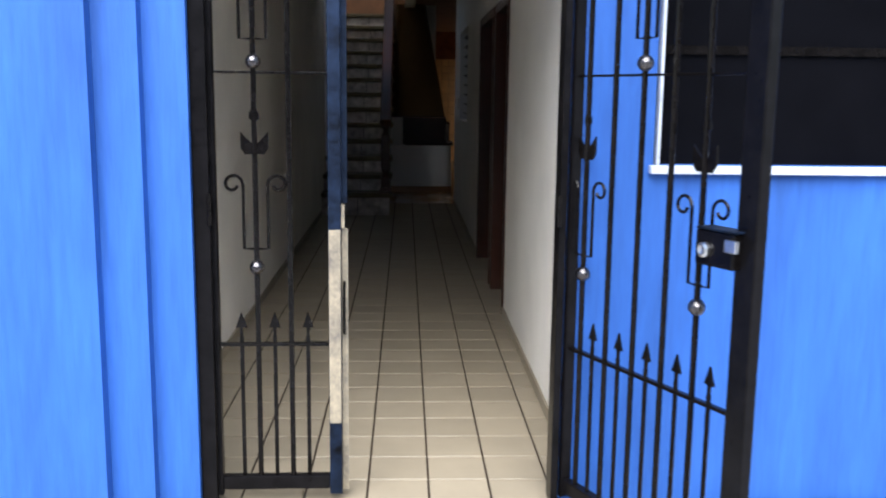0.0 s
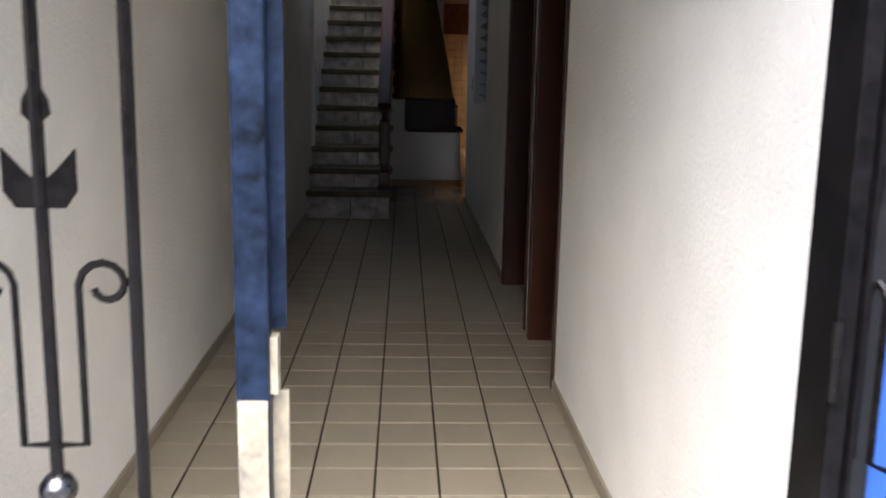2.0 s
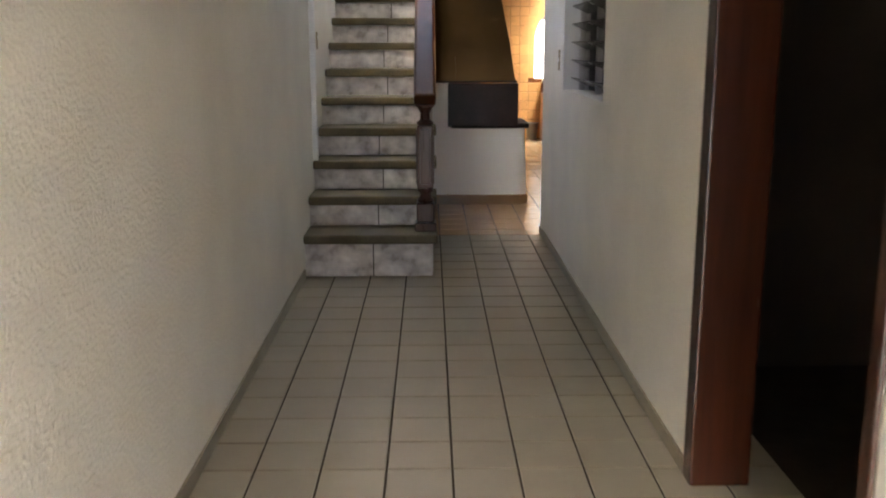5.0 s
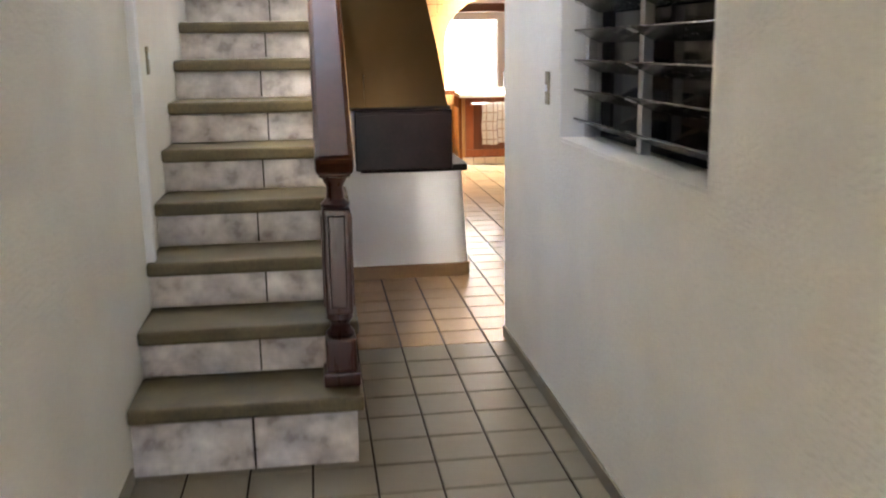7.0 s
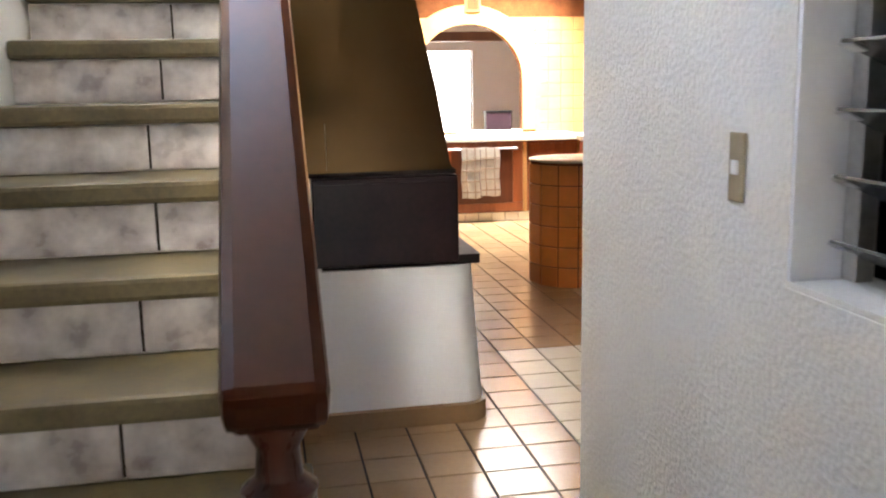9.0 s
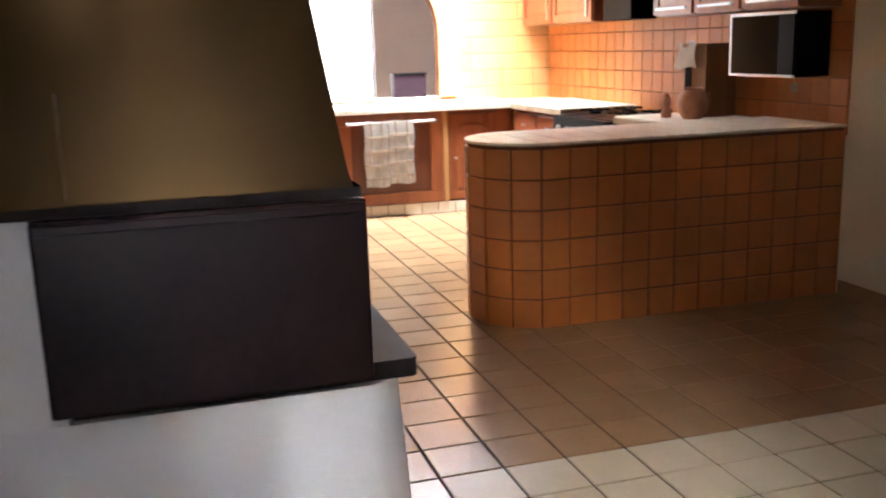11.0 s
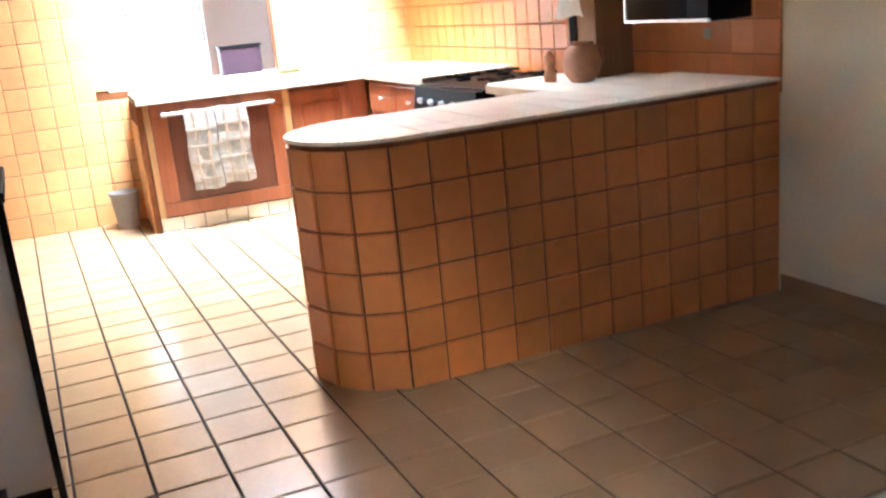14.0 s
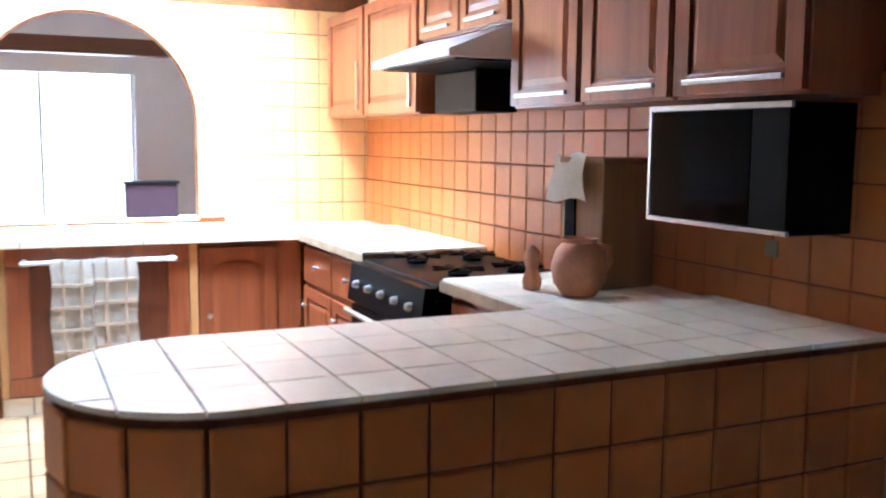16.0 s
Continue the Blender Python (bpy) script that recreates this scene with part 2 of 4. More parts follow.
def mesh_of(bm, name, material, smooth=False):
    bmesh.ops.recalc_face_normals(bm, faces=bm.faces)
    me = bpy.data.meshes.new(name)
    bm.to_mesh(me)
    bm.free()
    if material:
        me.materials.append(material)
    if smooth:
        for p in me.polygons:
            p.use_smooth = True
        me.set_sharp_from_angle(angle=radians(35))
    return me


def part(name, bm, material, parent=None, label="", smooth=False, at=None):
    ob = new(name, mesh_of(bm, name, material, smooth))
    if parent:
        ob.parent = parent
    if at is not None:
        ob.matrix_local = at
    if label:
        ob["label"] = label
    return ob


def thing(name, label, category, m=None, group="", kind=""):
    ob = new(name)
    ob.empty_display_size = 0.05
    if m is not None:
        ob.matrix_basis = m
    return tagged(ob, label, category, group, kind)


def structure(name, bm, material, label, category="wall"):
    ob = new(name, mesh_of(bm, name, material))
    return tagged(ob, label, category, kind="structure")


# ---- large structure ----
XL, XR = -0.65, 1.03
GATE_Y = 1.12
CEIL = 2.75
T = 0.23
WT = 0.148

ground = structure("ground", solid((-300, -300, -0.3), (300, 1.05, -0.02)), ASPHALT, "grey concrete paving outside the gate", "ground")
bm = bmesh.new()
box(bm, (-4, 1.05, -0.3), (12, 24, -0.006))
floor = structure("floor", bm, GROUT, "tiled floor with dark grout joints", "floor")

# corridor walls
bm = bmesh.new()
box(bm, (XL - 0.2, 1.2, 0), (XL, 9.85, CEIL))
box(bm, (XL - 0.2, 9.85, 0), (XL, 16.0, 5.2))
structure("wall_west", bm, PLASTER, "cream rough-plastered corridor wall")
bm = bmesh.new()
WY0, WY1, WZ0, WZ1 = 8.08, 9.52, 1.155, 2.2
for lo, hi in (((XR, 1.2, 0), (XR + 0.17, 4.0, CEIL)), ((XR, 4.0, 2.12), (XR + 0.17, 6.3, CEIL)), ((XR, 4.93, 0), (XR + 0.17, 5.03, 2.12)),
               ((XR, 6.3, 0), (XR + 0.17, WY0, CEIL)), ((XR, WY0, 0), (XR + 0.17, WY1, WZ0)), ((XR, WY0, WZ1), (XR + 0.17, WY1, CEIL)), ((XR, WY1, 0), (XR + 0.17, 10.6, CEIL))):
    box(bm, lo, hi)
structure("wall_east", bm, PLASTER, "cream rough-plastered corridor wall with doors and a louvre window")

# room behind the corridor doors, its darkness put into the wall colour
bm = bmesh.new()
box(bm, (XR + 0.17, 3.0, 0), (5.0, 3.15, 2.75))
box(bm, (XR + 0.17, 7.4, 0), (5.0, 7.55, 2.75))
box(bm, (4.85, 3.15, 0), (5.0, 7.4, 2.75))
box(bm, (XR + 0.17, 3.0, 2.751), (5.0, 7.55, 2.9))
structure("wall_side_room", bm, UNLIT, "side room walls coloured near-black in place of the room's shade")

# front wall with the gateway
bm = bmesh.new()
box(bm, (-9, 0.93, -0.02), (-0.64, 1.2, 3.4))
box(bm, (-0.64, 0.985, -0.02), (-0.495, 1.2, 3.4))
box(bm, (-0.495, 1.04, -0.02), (-0.353, 1.2, 3.4))
FWX0, FWX1, FWZ0, FWZ1 = 1.222, 2.6, 1.235, 2.35
box(bm, (0.923, 1.1, -0.02), (FWX0, 1.2, 3.4))
box(bm, (FWX0, 1.1, -0.02), (FWX1, 1.2, FWZ0))
box(bm, (FWX0, 1.1, FWZ1), (FWX1, 1.2, 3.4))
box(bm, (FWX1, 1.1, -0.02), (9, 1.2, 3.4))
box(bm, (-0.353, 1.06, 2.45), (0.923, 1.2, 3.4))
structure("wall_front", bm, BLUE, "bright blue painted house front with brush streaks")

# hall and kitchen shell
KX = 4.13
bm = bmesh.new()
box(bm, (KX, 10.4, 0), (KX + 0.2, 18.9, 2.8))
structure("wall_kitchen_east", bm, HALLPAINT, "cream plastered wall of hall and kitchen")
bm = bmesh.new()
box(bm, (XR + 0.17, 10.43, 0), (KX, 10.6, 2.8))
structure("wall_hall_south", bm, BOUNCE_BROWN, "unseen hall wall, browned to cut bounced light")
bm = bmesh.new()
box(bm, (-2.0, 12.9, 0), (0.15, 13.1, 2.8))
box(bm, (-2.2, 13.1, 0), (-2.0, 21.0, 2.8))
structure("wall_hall_west", bm, BOUNCE_BROWN, "unseen wall behind the stairs, browned to cut bounced light")
bm = bmesh.new()
box(bm, (-0.9, 1.2, CEIL), (1.3, 3.6, CEIL + 0.15))
box(bm, (-0.9, 3.6, CEIL), (1.3, 8.6, CEIL + 0.15))
box(bm, (-0.9, 8.6, CEIL), (1.3, 9.2, CEIL + 0.15))
box(bm, (1.05, 9.2, CEIL), (1.3, 10.4, CEIL + 0.15))
structure("ceiling", bm, WHITE, "white plastered corridor ceiling", "ceiling")
bm = bmesh.new()
box(bm, (0.35, 10.4, 2.8), (KX, 15.9, 2.95))
box(bm, (-2.2, 13.0, 2.8), (0.35, 15.9, 2.95))
box(bm, (0.35, 15.9, 2.8), (KX, 16.9, 2.95))
box(bm, (-2.2, 15.9, 2.8), (0.35, 21.0, 2.95))
box(bm, (0.35, 16.9, 2.8), (2.1, 21.0, 2.95))
box(bm, (3.3, 16.9, 2.8), (KX + 0.3, 21.0, 2.95))
box(bm, (2.1, 18.15, 2.8), (3.3, 21.0, 2.95))
structure("ceiling_kitchen", bm, BOUNCE_BROWN, "unseen kitchen ceiling with a skylight opening, browned to cut bounced light", "ceiling")
# Unseen shaft, added so that the skylight beam stays narrow.
bm = bmesh.new()
box(bm, (1.95, 16.75, 2.96), (2.1, 18.3, 3.95))
box(bm, (3.3, 16.75, 2.96), (3.45, 18.3, 3.95))
box(bm, (2.1, 16.75, 2.96), (3.3, 16.9, 3.95))
box(bm, (2.1, 18.15, 2.96), (3.3, 18.3, 3.95))
structure("wall_skylight_shaft", bm, WHITE, "unseen white shaft added to narrow the kitchen skylight beam")
# stairwell shaft
bm = bmesh.new()
box(bm, (0.35, 9.2, CEIL), (0.5, 13.0, 5.2))
box(bm, (-0.85, 9.05, CEIL), (1.05, 9.2, 5.2))
box(bm, (-0.85, 16.0, 0), (0.35, 16.2, 5.2))
box(bm, (0.35, 9.2, CEIL), (1.05, 10.6, CEIL + 0.15))
structure("wall_stairwell", bm, PLASTER, "cream plastered stairwell wall")

# Unseen cap over the stairwell, added to let in less sky.
bm = bmesh.new()
box(bm, (-1.0, 9.05, 5.2), (0.6, 11.2, 5.35))
box(bm, (-1.0, 12.8, 5.2), (0.6, 16.2, 5.35))
box(bm, (-1.0, 11.2, 5.2), (-0.65, 12.8, 5.35))
box(bm, (0.25, 11.2, 5.2), (0.6, 12.8, 5.35))
structure("ceiling_stairwell", bm, WHITE, "unseen white stairwell ceiling with a small skylight opening, added to hold back sky light", "ceiling")
# Unseen wall added opposite the gate to keep horizon light out.
bm = solid((-20, -10.2, -0.02), (20, -10, 4.6))
structure("wall_street", bm, mat("sky_block_grey", (0.36, 0.34, 0.31), 0.9, var=0.15, scale=1.5, fine=30, bump=0.4), "unseen plain grey wall added to block low sky light")

# kitchen back wall, turned a little, with the arch
K = pose(1.0, 18.55, 0, 0, 0, -2.9)
AC, AR, ASPR, ASILL = 1.45, 0.62, 1.53, 0.94
N = 22
arc = [(AC + AR * math.cos(math.pi * i / N), ASPR + AR * math.sin(math.pi * i / N)) for i in range(N + 1)]
bm = bmesh.new()
outline = [(0, 0), (3.3, 0), (3.3, 2.8), (AC, 2.8)] + [arc[i] for i in range(N // 2, -1, -1)] + [(AC + AR, ASILL), (AC - AR, ASILL)] + [arc[i] for i in range(N, N // 2 - 1, -1)] + [(AC - 0.0001, 2.8), (0, 2.8)]
extrude(outline, 0.16, bm)
wall_back = structure("wall_kitchen_north", bm, GROUT_RED, "kitchen back wall with an arched pass-through")
wall_back.matrix_basis = K
bm = solid((-3.2, 0, 0), (-0.001, 0.16, 2.8))
ob = structure("wall_kitchen_north_plain", bm, WHITE, "plain white wall beside the tiled kitchen wall")
ob.matrix_basis = K
# utility room behind the arch
bm = bmesh.new()
box(bm, (-0.5, 20.5, 0), (0.9, 20.65, 2.6))
box(bm, (0.9, 20.5, 0), (2.95, 20.65, 0.8))
box(bm, (0.9, 20.5, 1.92), (2.95, 20.65, 2.6))
box(bm, (2.95, 20.5, 0), (4.4, 20.65, 2.6))
box(bm, (3.9, 18.6, 0), (4.05, 20.5, 2.6))
box(bm, (-0.5, 18.8, 0), (-0.35, 20.5, 2.6))
structure("wall_utility_room", bm, WHITE, "white walls of the utility room beyond the arch")

# ---- entrance ----
def gate_bar(x, z0, z1, r, name, parent):
    return part(name, sweep([(x, 0, z0), (x, 0, z1)], r, 8), IRON, parent, smooth=True)


def spear(x, z, parent):
    bm = bmesh.new()
    out = [(-0.004, 0), (0.004, 0), (0.006, 0.03), (0.02, 0.028), (0.0, 0.085), (-0.02, 0.028), (-0.006, 0.03)]
    extrude(out, 0.008, bm, pose(x, -0.004, z))
    return part("spearhead", bm, IRON, parent)


def tulip(x, z, parent):
    bm = bmesh.new()
    extrude([(-0.047, 0.078), (-0.047, 0.022), (-0.032, 0.0), (0.032, 0.0), (0.047, 0.022), (0.047, 0.078), (0.022, 0.05), (0.0, 0.03), (-0.022, 0.05)], 0.006, bm, pose(x, -0.003, z))
    part("bud_ornament", extrude([(0.0, 0.105), (-0.018, 0.122), (-0.016, 0.14), (0.0, 0.17), (0.016, 0.14), (0.018, 0.122)], 0.006, None, pose(x, -0.003, z)), IRON, parent)
    return part("tulip_ornament", bm, IRON, parent, "flat black tulip cut from sheet iron")


def scroll(x, z0, z1, side, reach, parent, up=True):
    """A bar that rises beside the middle bar, bends over outwards and curls in."""
    pts = [(x, 0, z0), (x + side * reach, 0, z0), (x + side * reach, 0, z1)]
    c = x + side * (reach + 0.035)
    for i in range(1, 13):
        a = math.pi - i * math.pi * 1.9 / 12
        r = 0.035 * (1 - 0.045 * i)
        pts.append((c + side * r * math.cos(a), 0, z1 + r * math.sin(a)))
    bm = sweep(pts, 0.0055, 6)
    return part("scroll", bm, IRON, parent, smooth=True)


def ball(x, z, parent):
    bm = lathe([(0.004, -0.026), (0.016, -0.021), (0.025, -0.008), (0.026, 0.0), (0.025, 0.008), (0.016, 0.021), (0.004, 0.026)], 16, centre=(x, 0, z))
    return part("ball", bm, BALL, parent, "tarnished steel ball", smooth=True)


def lower_motif(x, parent):
    tulip(x, 1.258, parent)
    for s in (-1, 1):
        scroll(x, 0.93, 1.155, s, 0.042, parent)
    ball(x, 0.865, parent)


def upper_motif(x, parent):
    for s in (-1, 1):
        part("square_scroll", sweep([(x, 0, 1.645), (x + s * 0.045, 0, 1.645), (x + s * 0.045, 0, 2.1)], 0.0055, 6), IRON, parent, smooth=True)
    ball(x, 1.57, parent)


def gate_leaf(width, m, first, step, bars, lower, upper, label, worn, stile, short):
    leaf = thing("gate_leaf", label, "gate", m, "gate leaves")
    f = 0.045 if worn else 0.02
    top = 2.36
    end = width - stile
    for n, lo, hi in (("hinge_stile", (0, -0.02, 0.03), (f, 0.02, top)), ("bottom_rail", (f, -0.018, 0.05), (end, 0.018, 0.1)),
                      ("top_rail", (f, -0.018, top - f), (end, 0.018, top)), ("lock_stile", (end, -0.02, 0.03), (width, 0.02, top))):
        part(n, solid(lo, hi, 0.004), IRON_WORN_BLUE_LIT if worn and n == "lock_stile" else IRON_POST, leaf)
    part("crossbar", solid((f, -0.01, 0.582), (end, 0.01, 0.594), 0.002), IRON, leaf)
    part("crossbar", solid((f, -0.005, 1.53), (end, 0.005, 1.538), 0.001), IRON, leaf)
    for i in range(1, bars + 1):
        x = first + step * (i - 1)
        if i % 2 == short:
            gate_bar(x, 0.1, 0.62, 0.0075, "short_bar", leaf)
            spear(x, 0.62, leaf)
        else:
            gate_bar(x, 0.1, top - f, 0.0095, "bar", leaf)
    for i in lower:
        lower_motif(first + step * (i - 1), leaf)
    for i in upper:
        upper_motif(first + step * (i - 1), leaf)
    return leaf


left_leaf = gate_leaf(0.472, pose(-0.329, GATE_Y, 0, 0, 0, 1), 0.12, 0.0582, 5, [2], [2], "dark iron gate leaf, shut, with tulips, scrolls and spearheads", True, 0.045, 1)
for lo, hi, mt, n in (((0.448, 0.021, 0.03), (0.494, 0.03, 1.0), WORN, "meeting_strip"), ((0.448, 0.021, 1.09), (0.492, 0.03, 2.36), IRON_WORN_BLUE_LIT, "meeting_strip"),
                      ((0.472, -0.01, 1.005), (0.483, 0.02, 1.085), WORN, "latch_plate"), ((0.429, -0.0235, 0.3), (0.47, -0.0205, 1.0), WORN, "rubbed_face")):
    part(n, solid(lo, hi, 0.001), mt, left_leaf, "scuffed, paint worn to bare metal" if mt is WORN else "")
part("bolt", sweep([(0.481, 0.018, 0.62), (0.481, 0.0, 0.63), (0.481, 0.0, 0.8), (0.481, 0.018, 0.81)], 0.005, 6), IRON, left_leaf, smooth=True)
right_leaf = gate_leaf(0.86, pose(0.944, 1.093, 0.0, 0, 0, -64.5), 0.076, 0.0695, 10, [1, 9], [5], "dark iron gate leaf swung open, with tulips and spearheads", False, 0.072, 0)
lock = part("lock_box", solid((0.665, -0.05, 1.005), (0.81, 0.022, 1.105), 0.006), IRON, right_leaf, "black lock case")
part("lock_cylinder", lathe([(0.022, 0), (0.022, 0.012), (0.014, 0.016), (0.005, 0.012)], 16), STEEL, lock, smooth=True, at=pose(0.705, -0.05, 1.05, 90))
part("latch_bolt", solid((0.785, -0.06, 1.055), (0.827, -0.045, 1.09), 0.003), STEEL, lock)
part("lock_cap", solid((0.67, -0.055, 1.107), (0.82, 0.01, 1.113), 0.002), IRON_WORN_BLUE_LIT, lock)
for x0, x1, nm in ((-0.352, -0.298, "west"), (0.896, 0.922, "east")):
    g = thing("gate_post", "black square steel gate post beside the wall", "gate post", group="gate posts")
    part("tube", solid((x0, GATE_Y - 0.055, 0), (x1, GATE_Y - 0.024 if nm == "west" else GATE_Y + 0.05, 2.45), 0.003), IRON_POST, g)
    part("hinge", lathe([(0.008, 0), (0.008, 0.11)], 10, centre=(x1 if nm == "west" else x0, GATE_Y - 0.06, 1.02)), IRON, g, "small barrel hinge", smooth=True)

win = thing("window_1", "street window with white frame and dark panes", "window", pose(0.008, 0.035, 0), kind="structure")
for lo, hi, n in (((FWX0 - 0.022, 1.03, FWZ0 - 0.028), (FWX1 + 0.03, 1.12, FWZ0), "window_sill"), ((FWX0 - 0.0, 1.045, FWZ0), (FWX0 + 0.01, 1.12, FWZ1), "window_frame"),
                  ((FWX1 - 0.03, 1.045, FWZ0), (FWX1, 1.12, FWZ1), "window_frame")):
    part(n, solid(lo, hi, 0.004), SILLPAINT, win)
part("pane", solid((FWX0 + 0.018, 1.13, FWZ0), (FWX1 - 0.03, 1.14, FWZ1)), DARKGLASS, win, "dark reflecting pane")
part("pane", solid((FWX0 + 0.03, 1.118, FWZ0 + 0.38), (FWX1 - 0.03, 1.128, FWZ0 + 0.41)), IRON, win, "dark mid rail")

# ---- corridor doors, window, switches ----
for y0, y1 in ((4.0, 4.93), (5.03, 6.3)):
    d = thing("door_1" if y0 < 4.5 else "door_2", "open doorway with dark mahogany frame, door swung into the room", "door", kind="structure")
    part("jamb", solid((XR - 0.012, y1 - 0.09, 0), (XR + 0.19, y1, 2.12), 0.008), DOORWOOD, d)
    part("jamb", solid((XR - 0.012, y0, 0), (XR + 0.19, y0 + 0.05, 2.12), 0.008), DOORWOOD, d)
    part("head", solid((XR - 0.012, y0 + 0.05, 2.05), (XR + 0.19, y1 - 0.09, 2.12), 0.004), DOORWOOD, d)
    leaf = part("leaf", solid((XR + 0.2, y0 + 0.055, 0.01), (XR + 0.2 + min(0.85, y1 - y0 - 0.15), y0 + 0.095, 2.045), 0.003), DOORWOOD, d)
    for z0, z1 in ((0.15, 0.85), (1.0, 1.9)):
        part("panel", solid((XR + 0.32, y0 + 0.094, z0), (XR + 0.85, y0 + 0.104, z1), 0.005), DOORWOOD, leaf)
    part("knob", lathe([(0.012, 0), (0.012, 0.03), (0.028, 0.045), (0.028, 0.06), (0.01, 0.068)], 14), STEEL, leaf, "round metal knob", smooth=True, at=pose(XR + 0.95, y0 + 0.095, 1.0, -90))

lw = thing("window_2", "louvre window with grey glass slats in a plastered opening", "window", kind="structure")
part("window_sill", solid((XR + 0.004, WY0 + 0.002, WZ0), (XR + 0.168, WY1 - 0.002, WZ0 + 0.012)), PLASTER, lw)
part("reveal", solid((XR + 0.002, WY1 - 0.012, WZ0 + 0.013), (XR + 0.168, WY1 - 0.001, WZ1 - 0.002)), WHITE, lw, "bright white reveal")
for y in (WY0 + 0.0, 8.87 - 0.025, WY1 - 0.06):
    part("window_frame", solid((XR + 0.1, y + 0.005, WZ0 + 0.014), (XR + 0.135, y + 0.045, WZ1 - 0.002), 0.002), ALU, lw, "aluminium louvre channel")
nsl = 9
for half in range(2):
    ya = WY0 + 0.05 if half == 0 else 8.87 + 0.022
    yb = 8.87 - 0.027 if half == 0 else WY1 - 0.065
    for i in range(nsl):
        z = WZ0 + 0.07 + i * 0.112
        part("slat", box(bmesh.new(), (-0.055, ya, -0.003), (0.055, yb, 0.003), 0.001), LOUVRE, lw, at=pose(XR + 0.09, 0, z, 0, 25, 0))
        part("clip", box(bmesh.new(), (-0.05, yb - 0.03, -0.006), (-0.02, yb + 0.012, 0.005), 0.002), ALU, lw, "bright metal slat clip", at=pose(XR + 0.09, 0, z, 0, 25, 0))
# Near-black sheet in place of the shaded room behind the slats.
bm = solid((XR + 0.1695, WY0 - 0.1, WZ0 - 0.1), (XR + 0.18, WY1 + 0.1, WZ1 + 0.1))
part("backing", bm, DARKGLASS, lw, "near-black sheet standing in for the room's shade behind the slats")


def switch_plate(name, label, m, w, h, rockers, material):
    s = thing(name, label, "switch", m)
    part("plate", solid((-w / 2, -0.008, -h / 2), (w / 2, 0, h / 2), 0.003), material, s)
    for z in rockers:
        part("rocker", solid((-0.012, -0.013, z - 0.014), (0.012, -0.007, z + 0.014), 0.003), WHITE, s)
    return s


switch_plate("light_switch", "narrow brass light switch on the corridor wall", pose(XR, 9.7, 1.355, 0, 0, -90), 0.055, 0.135, (0.0,), BAKELITE)
switch_plate("light_switch", "small beige switch on the wall above the stairs", pose(XL, 10.15, 1.49, 0, 0, 90), 0.05, 0.12, (0.02,), BAKELITE)
switch_plate("light_switch", "beige wall switch on the hall wall", pose(KX, 13.55, 1.14, 0, 0, -90), 0.07, 0.115, (), BAKELITE)

# ---- stairs ----
SY, S1, SR, SD, SX0, SX1 = 9.16, 0.28, 0.2, 0.3, XL, 0.18
stairs = thing("staircase", "stairs with veined grey tile risers and olive stone treads", "stairs", kind="structure")
NST = 20
side = [(SY + NST * SD, 0.0), (SY + 0.012, 0.0)]
for k in range(NST):
    side += [(SY + k * SD + 0.012, S1 + k * SR - 0.06), (SY + (k + 1) * SD + 0.012, S1 + k * SR - 0.06)]
side[-1] = (SY + NST * SD, S1 + (NST - 1) * SR - 0.06)
body = extrude(side, 0.08 - SX0, None, pose(0.08, 0, 0, 0, 0, 90))
part("flight", body, PLASTER, stairs, "cream plastered stair body")
for k in range(NST):
    y, z, h = SY + k * SD, S1 + (k - 1) * SR if k else 0.0, SR if k else S1
    part("tread", solid((SX0 + 0.001, y - 0.045, z + h - 0.06), (SX1 + 0.02, y + SD + 0.011, z + h), 0.014), TREAD, stairs)
    xm = -0.19 + 0.02 * ((k * 7) % 3 - 1)
    for a, b in ((SX0 + 0.004, xm - 0.004), (xm + 0.004, SX1 - 0.006)):
        part("riser_tile", solid((a, y - 0.002, z + (0.004 if k == 0 else 0.002)), (b, y + 0.012, z + h - 0.064), 0.002), RISER, stairs)
    part("joint", solid((xm - 0.0035, y + 0.002, z + 0.004), (xm + 0.0035, y + 0.0125, z + h - 0.064)), GROUT, stairs, "dark joint")
strip = structure("trim", solid((XL, 9.74, 0.62), (XL + 0.035, 9.8, CEIL), 0.006), WHITE, "white upright trim strip on the corridor wall beside the stairs", "trim")

newel = thing("newel_post", "dark varnished carved newel post with fluted panels", "newel post", pose(0.125, SY + 0.13, S1) @ Matrix.Diagonal((1, 1, 0.92, 1)))
part("base_block", solid((-0.07, -0.07, 0), (0.07, 0.07, 0.06), 0.01), CARVED, newel)
part("base_block", solid((-0.058, -0.058, 0.06), (0.058, 0.058, 0.2), 0.012), CARVED, newel)
part("turned_neck", lathe([(0.05, 0.2), (0.056, 0.215), (0.04, 0.235), (0.036, 0.255), (0.052, 0.28), (0.05, 0.3)], 20), CARVED, newel, smooth=True)
shaft = part("shaft", solid((-0.052, -0.052, 0.3), (0.052, 0.052, 0.74), 0.012), CARVED, newel, "square shaft with raised panels")
for a in range(4):
    part("raised_panel", solid((-0.032, -0.058, 0.33), (0.032, -0.05, 0.71), 0.006), CARVED, shaft, at=pose(0, 0, 0, 0, 0, 90 * a))
part("turned_neck", lathe([(0.05, 0.74), (0.055, 0.755), (0.034, 0.775), (0.03, 0.82), (0.045, 0.85), (0.05, 0.862)], 20), CARVED, newel, smooth=True)
part("cap_block", solid((-0.058, -0.058, 0.862), (0.058, 0.058, 0.9), 0.01), CARVED, newel)
rail = thing("handrail", "wide dark varnished wooden handrail and board above the stairs", "handrail")
ang = math.degrees(math.atan2(SR, SD))
L = 16 * math.hypot(SR, SD)
